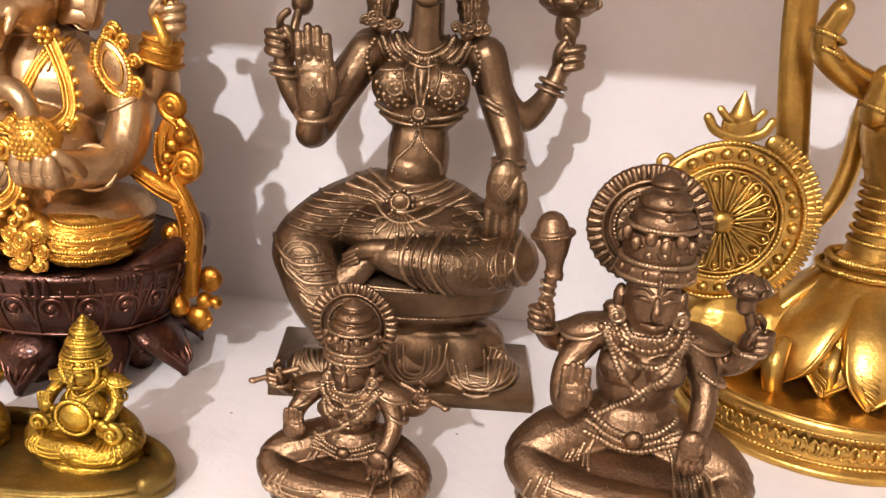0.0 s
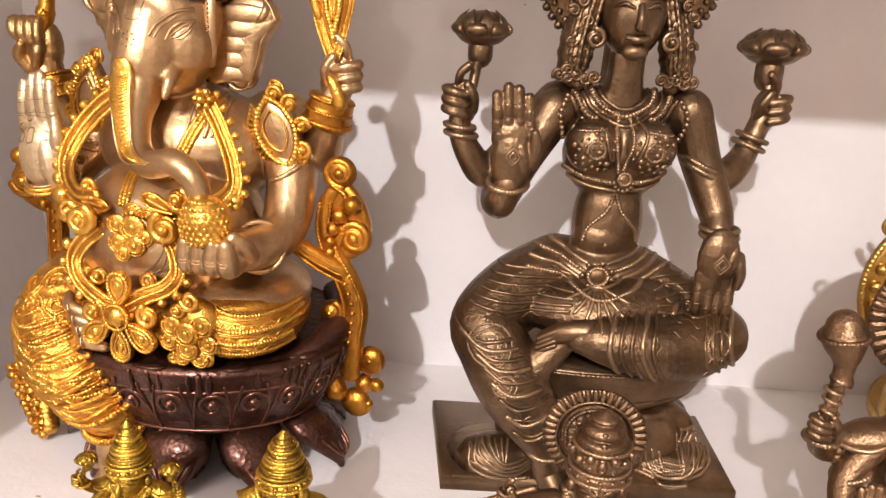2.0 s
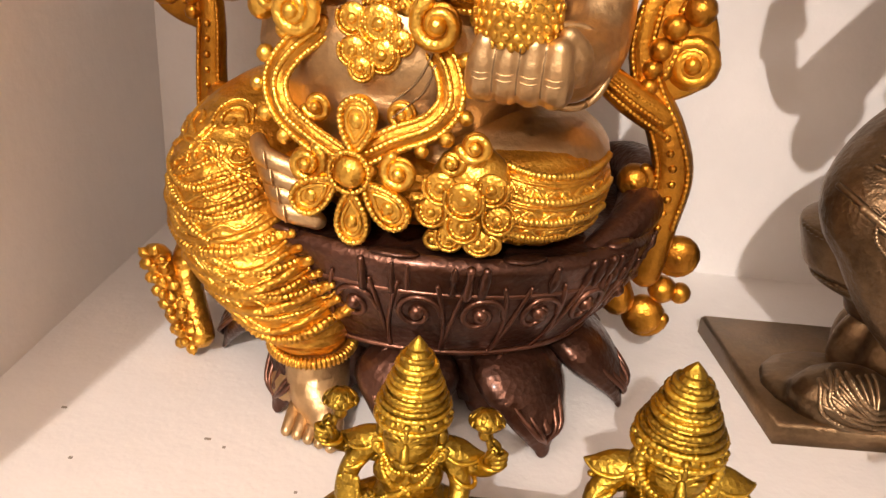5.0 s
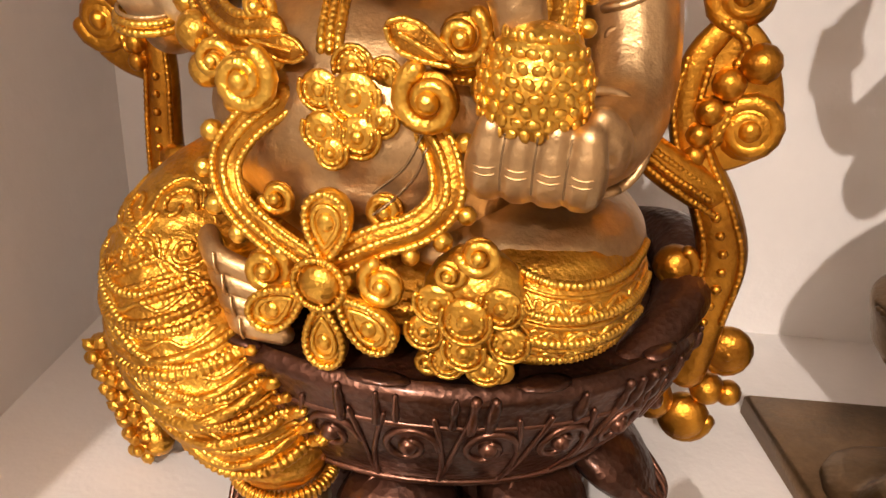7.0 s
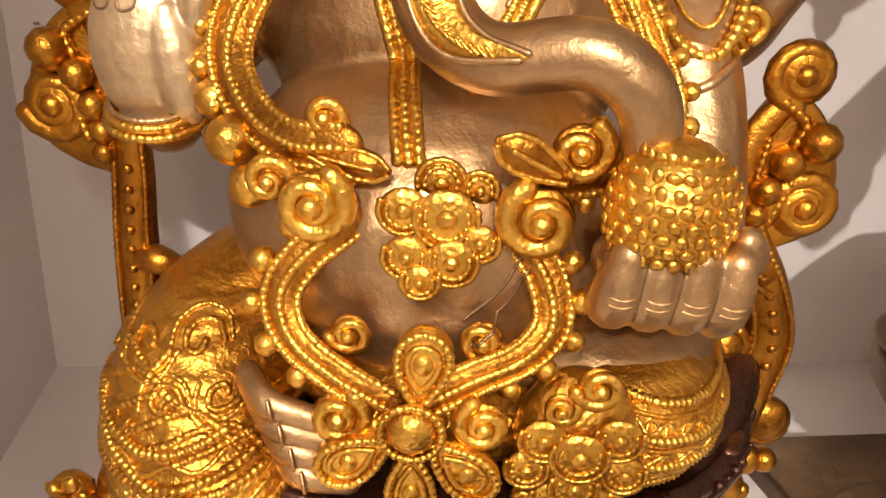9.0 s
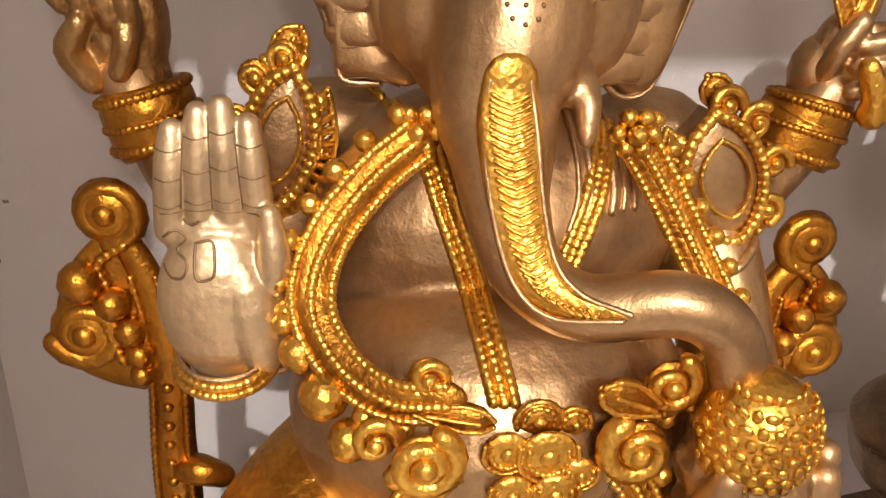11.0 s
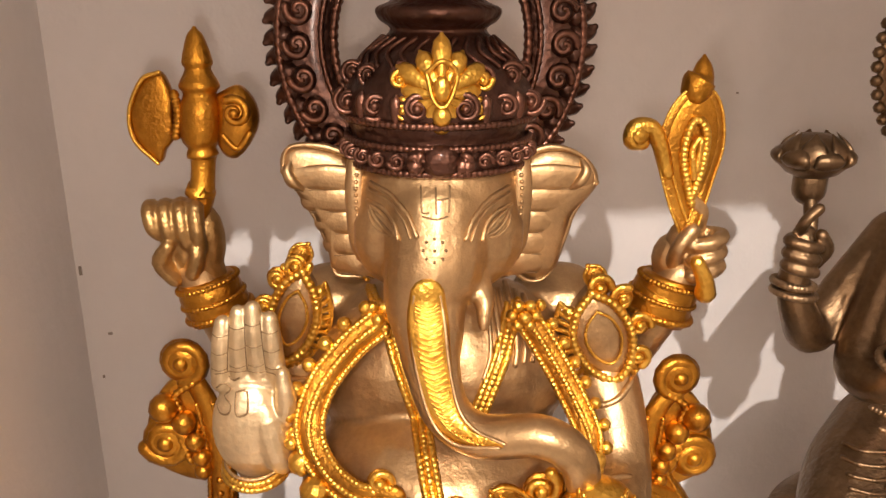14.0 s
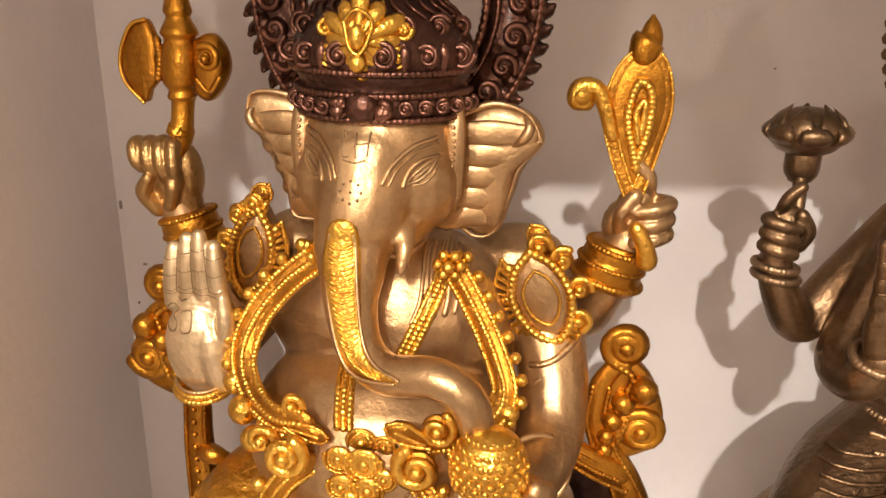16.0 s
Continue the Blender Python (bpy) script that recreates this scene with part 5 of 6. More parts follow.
    S.tube([(-92, -3, 240, 2.4), (-90, 2, 256, 3.2), (-88, 8, 268, 3)], None, BZ, 8, 4)
    S.lotus((-87, 10, 285), 17, BZ, 0.9)
    S.ring((-97, -1, 227), 9, 9, 1.8, WN, (0, 6, 0), 0.1)
    S.ring((-96, -1, 222), 9.5, 9.5, 1.8, WN, (0, 6, 0), 0.1)
    S.pinch((98, 22, 246), 14, BZ, 1)
    S.tube([(98, 22, 250, 4), (99, 26, 264, 4), (99, 28, 270, 5)], None, BZ, 8, 4)
    S.lotus((99, 29, 283), 20, BZ, 0.8)
    S.ring((92, 20, 227), 9.5, 9.5, 1.8, WN, (0, 18, 0), 0.1)
    S.ring((90, 19, 222), 10, 10, 1.8, WN, (0, 18, 0), 0.1)
    S.palm((-67, -46, 224), 58, 23, BZ, 1, -1, 1)
    S.ring((-68, -43, 202), 11, 10, 2, WN, (20, 0, 0), 0.1)
    S.palm((60, -44, 157), 56, 23, BZ, -1, 0, 1)
    S.ring((62, -33, 175), 10.5, 10.5, 1.8, WN, (0, 0, 0), 0.1)
    S.ring((62, -32, 179), 10.5, 10.5, 1.8, WN, (0, 0, 0), 0.1)
    for c, h in (((-67, 219), 5), ((60, 162), 6)):
        for k in (1.0, 0.55):
            S.trace([(c[0], c[1] + h * k), (c[0] + h * k * 0.8, c[1]), (c[0], c[1] - h * k), (c[0] - h * k * 0.8, c[1]), (c[0], c[1] + h * k)], 0.6, WN, 0, k=1)
    for c, n in (((52, -8, 213), (0, 25, 0)), ((53, -9, 209), (0, 25, 0)), ((-60, -13, 206), (0, -35, 0)), ((-62, 6, 214), (0, -40, 0)), ((60, 6, 209), (0, 40, 0))):
        S.ring(c, 13.5, 13, 1.9, WN, n, 0.1)
    return S.statue("statue", [BRONZE, BRONZECLOTH, INK, WORN], pose(-0.043, 0.545, 0, 0, 0, 2),
                    "brown bronze seated four-armed statue holding buds, on a low plinth")


bronze_statue()


# ---- small seated figures ----
def figure(S, o, su, sz, A, B, W, crown="round", halo=True, belly=False, back_arms=True, tools=("club", "bud"), head=(1.0, 1.0)):
    """A small cross-legged figure at o, with its own width and height scales; 215 units high."""
    o = np.array(o, float)
    k = np.array([su, su, sz])
    P = lambda *rows: [tuple(o + k * np.array(r[:3])) + ((r[3] * su,) if len(r) > 3 else ()) for r in rows]
    C = lambda u, w, z: tuple(o + k * np.array((u, w, z)))
    E = lambda a, b, c: (a * su, b * su, c * sz)
    T = lambda *pts: [(o[0] + su * a, o[2] + sz * b) for a, b in pts]
    vox = 1.0 * su
    far = o[1] - 75 * su
    b = Sculpt()
    b.ball(C(0, 0, 95), E(23, 17, 34), 0, 20)
    b.ball(C(0, 0, 118), E(31, 16, 13), 0, 18)
    b.ball(C(0, 2, 60), E(30, 22, 24), 0, 18)
    if belly:
        b.ball(C(0, -14, 84), E(28, 22, 28), 0, 20)
    else:
        b.ball(C(-12, -13, 103), E(12, 10, 11))
        b.ball(C(12, -13, 103), E(12, 10, 11))
    b.tube(P((0, -2, 118, 9), (0, -3, 132, 9)), None)
    b.tube(P((-27, -2, 116, 8.5), (-39, -8, 98, 7.5), (-41, -20, 84, 6.8), (-37, -26, 80, 6)), None, 0, 12)
    b.tube(P((27, -2, 116, 8.5), (35, -8, 96, 7.5), (34, -18, 80, 6.8), (30, -26, 70, 6)), None, 0, 12)
    if back_arms:
        b.tube(P((-26, 4, 116, 8), (-46, 2, 108, 7), (-54, -6, 118, 6.2), (-55, -10, 128, 5.5)), None, 0, 12)
        b.tube(P((26, 4, 116, 9), (44, 2, 106, 8), (54, -4, 114, 7), (55, -8, 126, 6)), None, 0, 12)
    S.melt(b, A, vox, 4)
    g = Sculpt()
    g.tube(P((-18, 4, 52, 20), (-42, -8, 46, 19), (-54, -20, 38, 15), (-36, -36, 32, 14), (0, -42, 32, 13), (24, -40, 34, 9)), None, 0, 16)
    g.tube(P((18, 4, 52, 20), (42, -8, 46, 19), (54, -20, 38, 15), (38, -38, 28, 13), (6, -44, 24, 11)), None, 0, 16)
    g.ball(C(0, -10, 34), E(54, 36, 18), 0, 20)
    S.melt(g, A, vox, 4)
    S.lathe([(56 * su, o[2]), (60 * su, o[2] + 3 * sz), (58 * su, o[2] + 12 * sz), (52 * su, o[2] + 16 * sz), (56 * su, o[2] + 20 * sz), (50 * su, o[2] + 24 * sz), (2, o[2] + 24 * sz)], (o[0], o[1] - 10 * su), B, (1, 0.72), 40, 16, 0.05)
    for s in (-1, 1):
        for i in range(7):
            S.trace(T((s * (20 + 5.5 * i), 58 - 3 * i), (s * (23 + 5.5 * i), 48 - 3 * i), (s * (19 + 5.5 * i), 36 - 2 * i)), 1.38 * su, W, 0.2, 2.2 * su, w=far)
        for i in range(3):
            S.trace(T((s * 8, 30 + 6 * i), (s * 26, 27 + 6 * i), (s * 46, 30 + 5 * i)), 1.25 * su, W, 0.25, 2.4 * su, w=far)
        for i in range(5):
            S.trace(T((s * (22 + 6 * i), 54 - 2 * i), (s * (26 + 6 * i), 44 - 2 * i), (s * (22 + 6 * i), 33 - i)), 0.9 * su, W, 0.15, 2 * su, w=far)
    # belt, necklaces, sash
    for i, z in enumerate((68, 63, 58)):
        S.trace(T((-26, z + 3), (-12, z - 3), (0, z - 5), (12, z - 3), (26, z + 3)), 2.00 * su, W, 0.3, 2.4 * su, w=far)
    S.ball(C(0, -22 - 12 * belly, 62), E(6, 4, 6), A, 10)
    for i, (h, z) in enumerate(((12, 122), (17, 115), (22, 106), (20, 90))):
        S.trace(T((-h, 127 - i), (-h * 0.7, (127 + z) / 2 - 2), (0, z), (h * 0.7, (127 + z) / 2 - 2), (h, 127 - i)), 2.00 * su, W, 0.3, 2.4 * su, bead=3 * su if i % 2 else 0, w=far)
    S.trace(T((22, 122), (14, 108), (2, 92), (-10, 78), (-20, 70)), 2.25 * su, W, 0.25, 2.4 * su, w=far)
    S.trace(T((-22, 122), (-14, 106), (-6, 94), (2, 86)), 1.88 * su, W, 0.25, 2.4 * su, w=far)
    # shoulders, bangles
    for s in (-1, 1):
        S.ball(C(s * 28, 0, 119), E(9, 10, 5), A, 14, (0, s * 24, 0))
        S.tube(P((s * 16, -3, 126, 7), (s * 30, -3, 122, 9), (s * 40, -2, 119, 7), (s * 48, 0, 119, 1.5)), None, A, 10, 4, 0.5, (0, -0.5, 1))
        S.tube(P((s * 22, -9, 121, 1.3), (s * 32, -11, 116, 1.4), (s * 42, -7, 115, 1.3), (s * 48, -1, 118, 1)), None, W, 6, 4)
        for i in range(5):
            S.ball(C(s * (24 + 5 * i), -9 + i, 124 - 3.2 * i), E(2.6, 2.6, 2.6), A, 7)
        S.ring(C(s * 37, -7, 101), 8.6 * su, 8.6 * su, 1.6 * su, W, (0, s * 25, 0), 0.15)
    # head and crown, with a scale of their own below the crown's tip
    keep = o, k, su, sz
    o = o + np.array((0, 0, 216 * sz * (1 - head[1])))
    su, sz = su * head[0], sz * head[1]
    k = np.array([su, su, sz])
    S.ball(C(0, -8, 144), E(15, 17, 21), A, 20)
    S.tube(P((0, -24, 149, 1.8), (0, -27, 143, 2.6), (0, -26, 140, 2.8)), None, A, 8, 4)
    S.tube(P((-5, -22, 133.5, 1.2), (0, -24.5, 133, 2.0), (5, -22, 133.5, 1.2)), None, A, 8, 4, 0.8)
    S.tube(P((0, -25, 160, 1.2), (0, -25.5, 154, 1.0)), None, A, 6, 3)
    for s in (-1, 1):
        S.tube(P((s * 3, -23.5, 147.5, 0.8), (s * 7, -22.5, 149, 1.5), (s * 11.5, -18, 147, 0.7)), None, A, 7, 4)
        S.tube(P((s * 2.5, -23.5, 152, 0.8), (s * 7, -22.5, 155, 1.1), (s * 12, -17, 152, 0.6)), None, A, 7, 4)
        S.ball(C(s * 16, -4, 142), E(4, 5, 8), A, 10)
        S.volute(C(s * 17, -9, 132), 6 * su, W, 1.3, s, 90, lift=1 * su)
        for i in range(4):
            S.ball(C(s * (18 + i), 2, 132 - 6 * i), E(6, 6, 5), A, 9)
    # crown
    if crown == "round":
        prof = [(16, 156), (20, 158), (20.5, 164), (17, 167), (18.5, 169), (18.5, 181), (15.5, 183), (17, 186), (16, 192), (12.5, 195), (14, 198), (12, 203), (8, 206), (9, 209), (4, 214), (1, 216)]
        for u, z, r in ((0, 174, 5), (-7, 172, 3.4), (7, 172, 3.4), (0, 181, 4), (-5, 188, 3), (5, 188, 3), (0, 193, 3.4), (0, 201, 2.6), (-11, 177, 3), (11, 177, 3)):
            S.ball(C(u, -4 - math.sqrt(max(4, 17.5 ** 2 - u * u)) * (1 if z < 184 else 0.86 if z < 195 else 0.72), z), E(r * 0.85, r * 0.55, r * 0.85), A, 9)
            S.ball(C(u, -5 - math.sqrt(max(4, 17.5 ** 2 - u * u)) * (1 if z < 184 else 0.86 if z < 195 else 0.72) - r * 0.3, z), E(r * 0.35, r * 0.35, r * 0.35), W, 7)
    else:
        prof = [(18, 154), (20, 157), (19, 164), (16, 167), (17, 172), (13, 180), (14, 183), (9, 193), (10, 196), (5, 206), (5, 209), (0.6, 216)]
    S.lathe([(r * su, o[2] + z * sz) for r, z in prof], (o[0], o[1] - 4 * su), A, (1, 1), 28)
    if crown == "cone":
        for z, r in ((171, 17.4), (176.5, 15.4), (182, 14), (189, 11.6), (196, 10), (202, 7.6)):
            S.ring(C(0, -4, z), r * su, r * su, 1.7 * su, W if z in (182, 196) else A, (0, 0, 0), 0.1)
    for z, r in ((158, 20), (167, 19), (186, 18 if crown == "round" else 12.5)):
        S.ring(C(0, -4, z), r * su, r * su, 1.5 * su, W, (0, 0, 0), 0.15)
    for i in range(9):
        t = math.pi * (1 + i / 8)
        S.ball(C(19.5 * math.cos(t), -4 + 19.5 * math.sin(t), 162.5), E(2.4, 2.4, 2.6), A, 7)
        if crown == "round":
            S.ball(C(19.5 * math.cos(t), -4 + 19.5 * math.sin(t), 178 + 4 * (i % 2)), E(3.4, 2.4, 4.5), A, 8)
    if halo:
        ring = lambda r, w: [C(-4 + r * math.cos(t), w, 180 + r * math.sin(t) * su / sz) for t in np.linspace(0, 2 * math.pi, 49)]
        S.tube(ring(27, 12), 6.6 * su, B, 10, 1, 0.3)
        S.ball(C(-4, 12, 180), E(24, 3, 24 * su / sz), A, 24)
        for i in range(16):
            t = 2 * math.pi * i / 16
            S.volute(C(-4 + 15 * math.cos(t), 9.5, 180 + 15 * math.sin(t) * su / sz), 4 * su, W, 1.1, 1, 22 * i, ball=False, lift=0.5 * su)
        S.tube(ring(19, 9), 1.6 * su, B, 8, 1, ripple=0.3, wave=2.4 * su)
        S.tube(ring(25, 9), 1.3 * su, B, 8, 1)
        for i in range(38):
            t = 2 * math.pi * i / 38
            c, q = math.cos(t), math.sin(t) * su / sz
            S.tube([C(-4 + 25.6 * c, 10, 180 + 25.6 * q), C(-4 + 32 * c, 10.8, 180 + 32 * q)], 2.15 * su, B, 6, 2)
            S.tube([C(-4 + 27 * c, 8.4, 180 + 27 * q), C(-4 + 31.6 * c, 9.2, 180 + 31.6 * q)], 0.7 * su, W, 5, 2)
        S.tube(P((0, 10, 118, 8), (0, 11, 160, 8), (0, 11, 190, 6)), None, B, 8, 3)
    o, k, su, sz = keep
    # hands
    S.palm(C(-36, -30, 92), 30 * sz, 15 * su, A, 1, 0, 1)
    S.palm(C(29, -31, 66), 26 * sz, 14 * su, A, -1, 0, 1)
    if back_arms:
        for s, tool in ((-1, tools[0]), (1, tools[1])):
            S.pinch(C(s * 55, -10, 128), 9 * su, A, s)
            S.ring(C(s * 54.5, -8, 119), 7.5 * su, 7.5 * su, 1.5 * su, W, (0, 0, 0), 0.15)
            if tool == "club":
                S.tube(P((s * 56, -11, 118, 3.2), (s * 54, -11, 150, 3.4), (s * 53, -11, 152, 5.5), (s * 53, -11, 156, 4.5), (s * 53, -11, 162, 5)), None, A, 12, 3)
                S.tube(P((s * 53, -11, 160, 4.5), (s * 53.5, -11, 166, 7), (s * 55, -11, 172, 9.5), (s * 56, -11, 177, 10.5), (s * 56.4, -11, 180, 8.5)), None, A, 14, 3)
                S.ring(C(s * 55.6, -11, 176), 10.6 * su, 10.4 * su, 1.3 * su, A, (0, s * 12, 0), 0.15)
                for z in (124, 130, 136, 142, 147):
                    S.ring(C(s * 55, -11, z), 3.9 * su, 3.9 * su, 1.0 * su, W, (0, 14, 0), 0)
            elif tool == "bud":
                S.tube(P((s * 54, -10, 130, 3), (s * 50, -8, 144, 3)), None, A, 8, 3)
                S.lotus(C(s * 48, -8, 156), 11 * su, A, 0.9)
            elif tool == "rod":
                S.tube(P((s * 72, -14, 122, 2.2), (s * 40, -10, 138, 2.4)), None, A, 8, 3)
                S.ball(C(s * 74, -14, 121), E(4, 3, 3), A, 8)


def front_bronze():
    S = Sculpt()
    figure(S, (0, 0, 0), 1.0, 0.95, 0, 0, 1, "round", True, False, True, ("club", "bud"))
    return S.statue("statue", [RED, WORN], pose(0.098, 0.396, 0, 0, 0, -4), "reddish bronze seated figure statue with round ribbed halo and club")


def small_bronze():
    S = Sculpt()
    figure(S, (0, 0, 0), 0.74, 0.57, 0, 0, 1, "round", True, False, True, ("rod", "rod"))
    return S.statue("statue", [RED, WORN], pose(-0.060, 0.388, 0, 0, 0, -6), "small reddish bronze seated four-armed statue on a low base")


def pair_statue():
    """Two small golden figures side by side on one oval tray."""
    S = Sculpt()
    S.lathe([(86, 0), (91, 1), (92, 5), (90, 8), (86, 9), (84, 11), (80, 12), (2, 12)], (0, -10), 1, (1, 0.38), 72)
    S.tube([(88 * math.cos(t), -10 + 32 * math.sin(t), 11 + 5 * max(0, math.sin(t))) for t in np.linspace(-0.4, math.pi + 0.4, 40)], 4.5, 1, 8, 1, 1.4, (0, 0, 1))
    figure(S, (-42, 2, 9), 0.46, 0.405, 0, 0, 2, "cone", False, False, True, ("bud", "bud"), (1.22, 1.12))
    figure(S, (36, 6, 9), 0.52, 0.415, 0, 0, 2, "cone", False, True, False, (), (1.27, 1.14))
    # belly disc and beads of the stout figure
    S.ball((36, -12, 42), (9, 4, 9), 2, 16)
    S.ring((36, -13, 42), 10.5, 10.5, 1.2, 2, (90, 0, 0), 0.3)
    S.ring((36, -4, 68), 11, 12, 1.4, 2, (90, 0, 0), 0.3)
    for i in range(9):
        a = math.radians(190 + 20 * i)
        S.ball((36 + 13.5 * math.cos(a), -11, 48 + 15 * math.sin(a)), 1.8, 2, 8)
    S.volute((14, -12, 36), 6, 2, 1.3, 1, 0)
    S.volute((58, -12, 34), 7, 2, 1.5, -1, 90)
    return S.statue("statue", [OLIVEMID, OLIVEDARK, OLIVE], pose(-0.249, 0.386, 0, 0, 0, -4), "pair of small greenish gold seated figures on one oval tray")


def wheel_statue():
    """A tall yellow brass figure in a pleated skirt on a round base, a spoked wheel beside it."""
    S = Sculpt()
    S.lathe([(99, 0), (102, 1), (102, 5), (98, 8), (96, 12), (96, 27), (99, 31), (102, 33), (102, 37), (99, 40), (94, 40), (2, 40)], (0, 0), 0, (1, 1), 96)
    for i in range(26):
        a = math.radians(180 + 7.2 * i)
        for s in (-1, 1):
            S.tube([((97 + 0.8 * math.sin(t)) * math.cos(a + 0.028 * s * (1 + math.cos(t))), (97 + 0.8 * math.sin(t)) * math.sin(a + 0.028 * s * (1 + math.cos(t))), 19 + 5.5 * math.sin(t)) for t in np.linspace(0.4, 5.6, 12)], 1.1, 0, 6, 2)
        S.ball((97 * math.cos(a), 97 * math.sin(a), 19), (2.2, 2.2, 2.8), 0, 8)
    for z in (9.5, 30):
        S.tube([(98 * math.cos(t), 98 * math.sin(t), z) for t in np.linspace(math.pi, 2 * math.pi, 60)], 1.4, 0, 6, 1, ripple=0.3, wave=3)
    # wheel, in its own upright plane
    c = np.array([-95, -20, 147])
    circ = lambda r, w, z=0: [(c[0] + r * math.cos(t), c[1] + w, c[2] + z + r * math.sin(t)) for t in np.linspace(0, 2 * math.pi, 65)]
    S.tube(circ(47, 0), 9, 0, 10, 1, 0.4)
    for r, th in ((55, 1.8), (40, 1.6), (36.5, 0.9)):
        S.tube(circ(r, -3), th, 0, 8, 1, ripple=0.2, wave=3)
    for i in range(26):
        t = 2 * math.pi * i / 26
        S.ball((c[0] + 47.5 * math.cos(t), c[1] - 4, c[2] + 47.5 * math.sin(t)), 4.2, 0, 10)
    S.ball((c[0], c[1] + 2, c[2]), (38, 3, 38), 0, 32)
    S.ball((c[0], c[1] - 3, c[2]), (8, 4, 8), 0, 16)
    for i in range(20):
        t = 2 * math.pi * i / 20
        d = np.array([math.cos(t), 0, math.sin(t)])
        for q in (-1, 1):
            e = np.array([-math.sin(t), 0, math.cos(t)]) * q
            S.tube([c + d * 9 + (0, -3, 0), c + d * 24 + e * 2.6 + (0, -3, 0), c + d * 32 + e * 3.6 + (0, -2.6, 0), c + d * 35.5 + (0, -2.4, 0)], 1.0, 0, 6, 4)
        S.ball(c + d * 31 + (0, -3, 0), 2.2, 0, 8)
    # crescent finial, side knobs and scalloped outer rim
    S.tube([c + (-21, -1, 70), c + (-15, -2, 62), c + (0, -2, 58), c + (15, -2, 62), c + (21, -1, 70)], 3.4, 0, 10, 5, 0.6)
    S.tube([c + (-14, -1, 76), c + (-8, -2, 70), c + (0, -2, 68), c + (8, -2, 70), c + (14, -1, 76)], 2.6, 0, 10, 5, 0.6)
    S.ball(c + (0, 0, 66), (12, 4, 11), 0, 14)
    S.tube([tuple(c + (0, 0, 72)) + (8,), tuple(c + (0, 0, 80)) + (5,), tuple(c + (0, 0, 88)) + (1,)], None, 0, 12, 4, 0.7)
    for s in (-1, 1):
        S.ring(c + (s * 44, 0, 38), 4.5, 4.5, 2, 0, (90, 0, 0), 0)
    for i in range(34):
        t = math.radians(-60 + 120 * i / 33)
        for r in (60, 65):
            S.tube([c + ((r - 2) * math.cos(t), 4, (r - 2) * math.sin(t)), c + ((r + 3) * math.cos(t), 3, (r + 3) * math.sin(t))], 1.5, 0, 6, 2)
    S.tube([c + (61 * math.cos(t), 5, 61 * math.sin(t)) for t in np.linspace(-1.1, 1.1, 20)], 7, 0, 10, 1, 0.35)
    # block that carries the wheel
    g = Sculpt()
    g.ball((-80, -12, 62), (34, 24, 36))
    g.ball((-66, -6, 52), (44, 34, 22))
    g.ball((-40, 10, 60), (50, 40, 34))
    S.melt(g, 0, 1.8, 5)
    # skirt of long pleats
    for i in range(11):
        a = math.radians(150 + 22 * i)
        d = np.array([math.cos(a), math.sin(a), 0])
        e = np.array([-d[1], d[0], 0])
        o = 7 if i % 2 else 0
        row = [np.array((24 + 16 * d[0], 5 + 15 * d[1], 124)), np.array((24 + 34 * d[0], 4 + 31 * d[1], 104)), np.array((22 + (50 + o) * d[0], (47 + o) * d[1], 82)), np.array((19 + (64 + o) * d[0], -2 + (61 + o) * d[1], 58)), np.array((17 + (70 + o) * d[0], -2 + (68 + o) * d[1], 43))]
        S.tube([tuple(p) + (r,) for p, r in zip(row, (9, 17, 23, 19, 3))], None, 0, 14, 6, 0.36, tuple(d))
        # raised hem and hatching of each lappet
        for q in (-1, 1):
            S.tube([tuple(p + q * e * r * 0.86 + d * r * 0.2) for p, r in zip(row[1:], (17, 23, 19, 3))], 1.5, 0, 6, 6)
        for j in range(9):
            t = j / 8
            p = smooth_path([tuple(x) for x in row[2:]], 8)[int(2 + 11 * t)]
            w = np.interp(t, (0, 0.5, 1), (15, 13, 6))
            S.tube([tuple(p - e * w * 0.75 + d * 5.6 + (0, 0, 3)), tuple(p + d * 8.2), tuple(p + e * w * 0.2 + d * 8.0 + (0, 0, -3))], 0.9, 0, 5, 3)
    g = Sculpt()
    g.ball((22, 2, 78), (54, 50, 40), 0, 24)
    S.melt(g, 0, 2.0, 3)
    S.ring((24, 4, 122), 29, 26, 3, 0, (0, 0, 0), 0.2)
    S.ring((24, 4, 115), 35, 32, 2.2, 0, (0, 0, 0), 0.2)
    for x in (-52, -14, 30):
        S.tube([(x, -56, 44, 7), (x - 2, -55, 60, 8), (x + 4, -48, 72, 6)], None, 0, 10, 4)
    # upper body, raised arm and the tall frame behind
    g = Sculpt()
    g.tube([(26, 6, 120, 22), (27, 4, 150, 18), (27, 2, 180, 21), (27, 2, 210, 30), (27, 2, 240, 28)], None, 0, 16)
    g.tube([(2, 4, 240, 11), (-24, 0, 250, 10), (-48, -10, 268, 9), (-44, -18, 290, 8)], None, 0, 14)
    g.tube([(4, 0, 236, 11), (-6, -12, 226, 10), (-10, -24, 252, 8)], None, 0, 14)
    g.ball((27, -2, 275), (20, 22, 28))
    S.melt(g, 0, 1.6, 5)
    for z in (136, 144, 152, 160, 168, 176, 188, 200):
        S.ring((27, 4, z), 20 + 0.0024 * (z - 160) ** 2, 19, 1.8, 0, (0, 0, 0), 0.2)
    for p in ((-44, -9, 264), (-47, -12, 274), (-7, -14, 230)):
        S.ring(p, 10.5, 10.5, 2, 0, (0, 20, 0), 0.2)
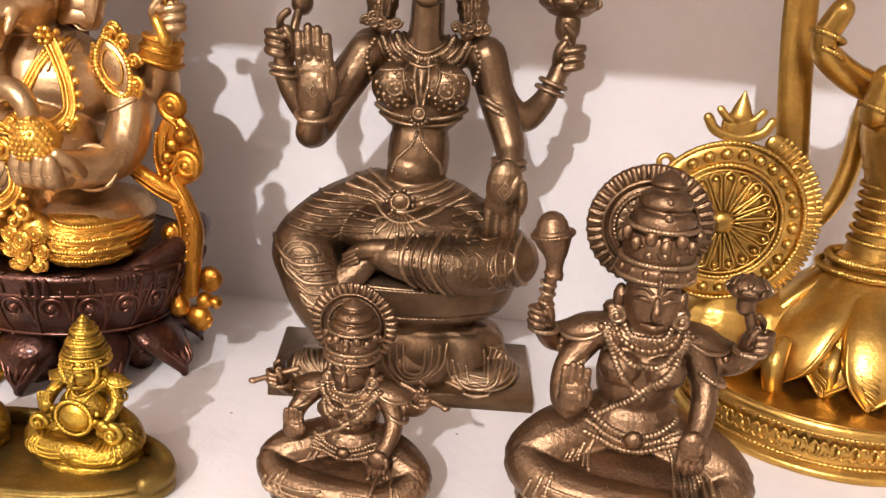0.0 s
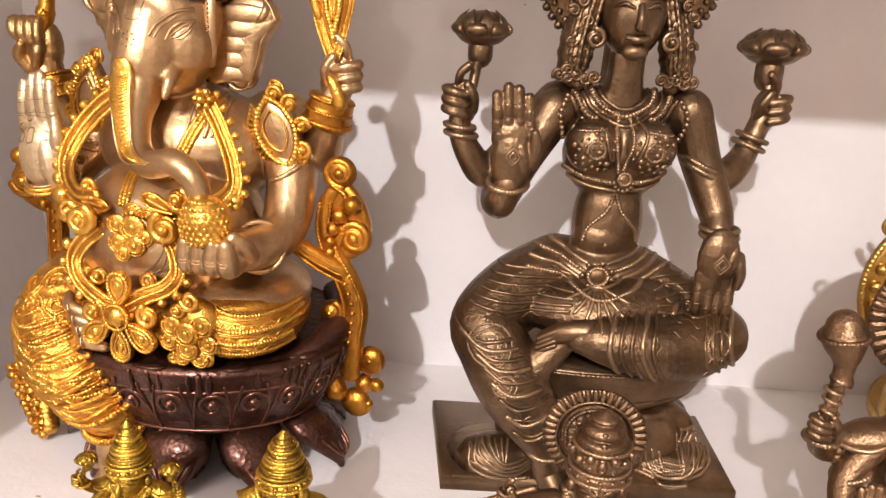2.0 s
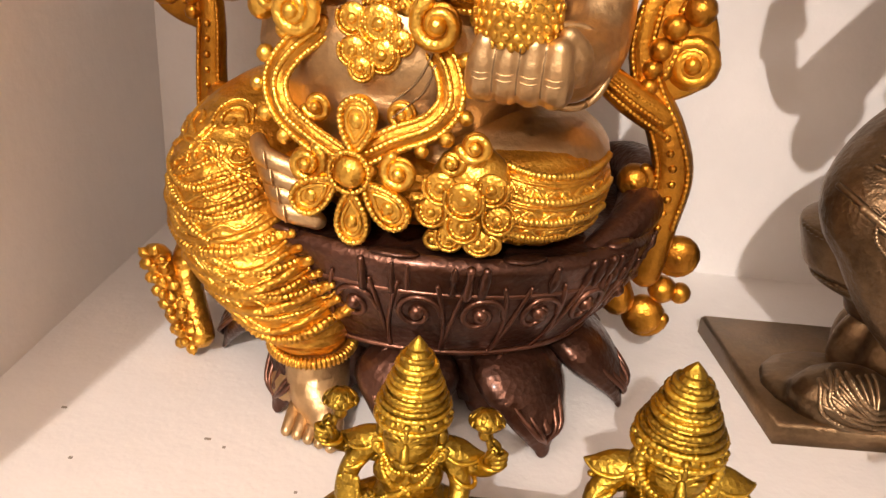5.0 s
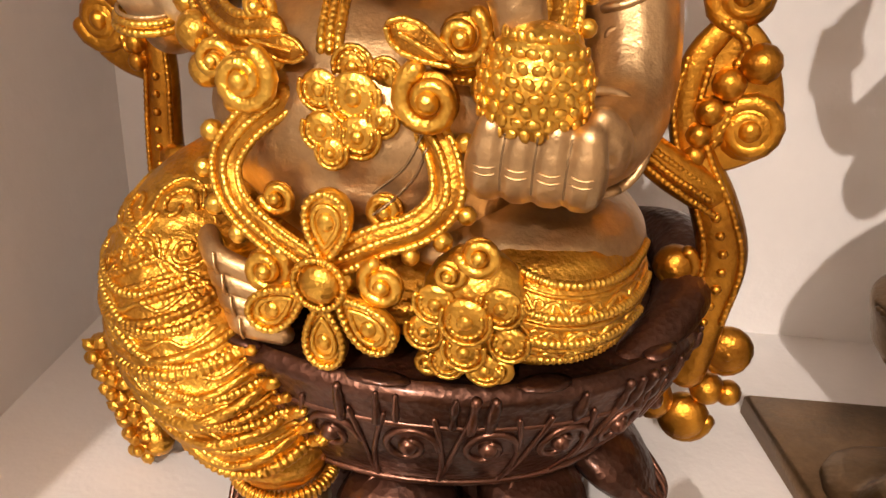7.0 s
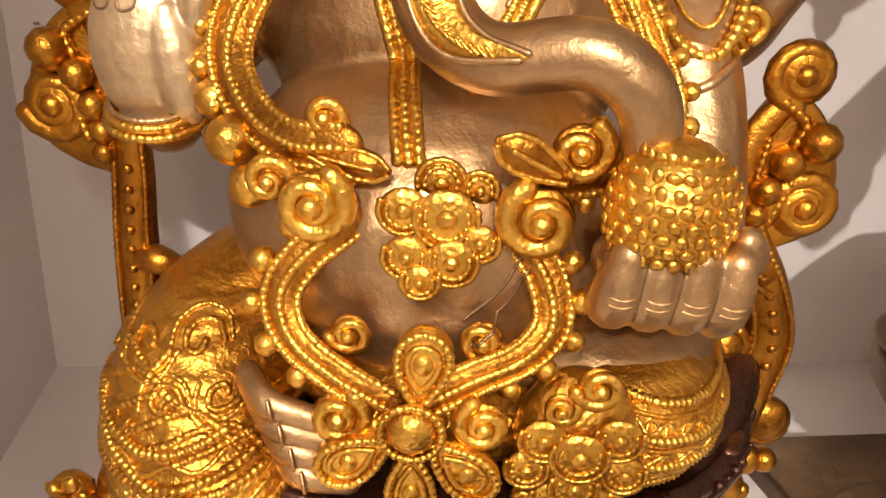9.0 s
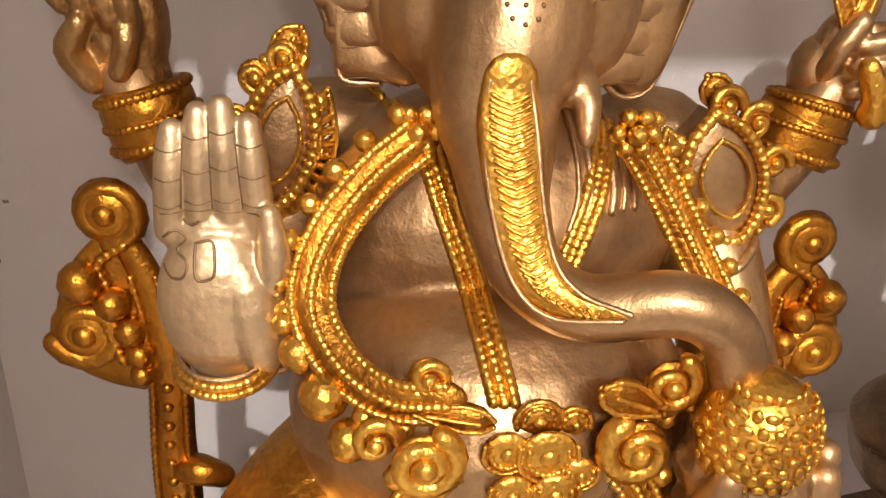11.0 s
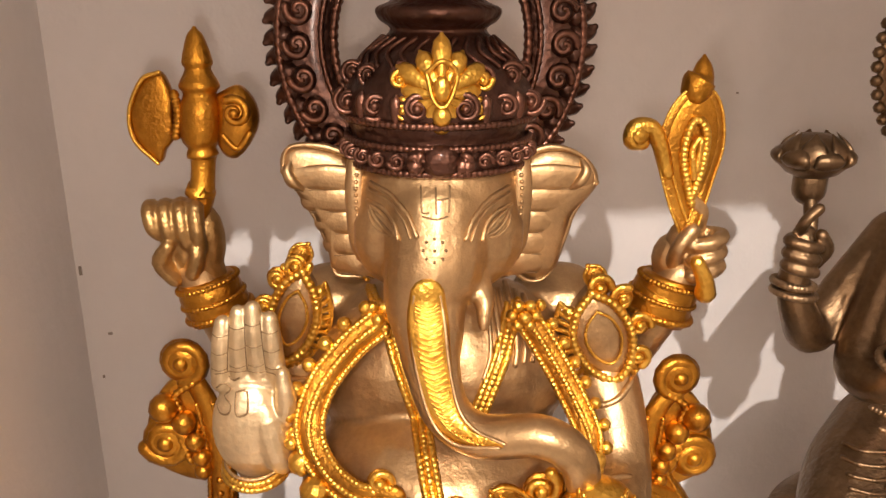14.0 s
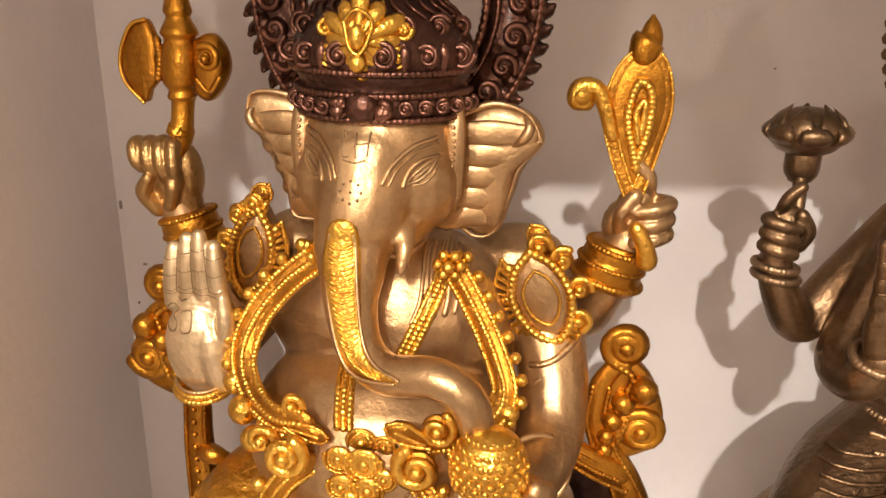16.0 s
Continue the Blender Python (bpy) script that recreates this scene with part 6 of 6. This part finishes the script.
    S.tube([(-28, 30, 130, 12), (-34, 30, 170, 12), (-46, 28, 240, 12), (-54, 26, 300, 12), (-52, 26, 350, 11)], None, 0, 10, 5, 0.45)
    S.tube([(-30, 30, 140, 5), (-10, 34, 138, 7), (6, 34, 170, 8), (10, 34, 230, 8)], None, 0, 10, 5, 0.6)
    return S.statue("statue", [YELLOW], pose(0.265, 0.545, 0), "tall yellow brass figure statue with spoked wheel on a round base")


front_bronze()
small_bronze()
pair_statue()
wheel_statue()

# scuffs and specks on the painted wall and board
for u, z, w, h in ((-0.4825, 0.210, 0.0015, 0.005), (-0.472, 0.174, 0.0022, 0.0012), (-0.478, 0.148, 0.0012, 0.0015), (-0.100, 0.30, 0.0012, 0.001)):
    box("trim", (u, YB - 0.0008, z), (u + w, YB + 0.001, z + h), SCUFF, "grey scuff mark on the white wall")
for u, v, w in ((-0.381, 0.450, 0.0028), (-0.372, 0.446, 0.0012), (-0.428, 0.430, 0.0015), (-0.447, 0.460, 0.0022), (-0.337, 0.425, 0.0012), (-0.10, 0.44, 0.0015), (0.0, 0.46, 0.0018), (-0.155, 0.46, 0.0015)):
    box("trim", (u, v, 0.0), (u + w, v + 0.0011, 0.0004), SCUFF, "grey speck of dirt on the white shelf")
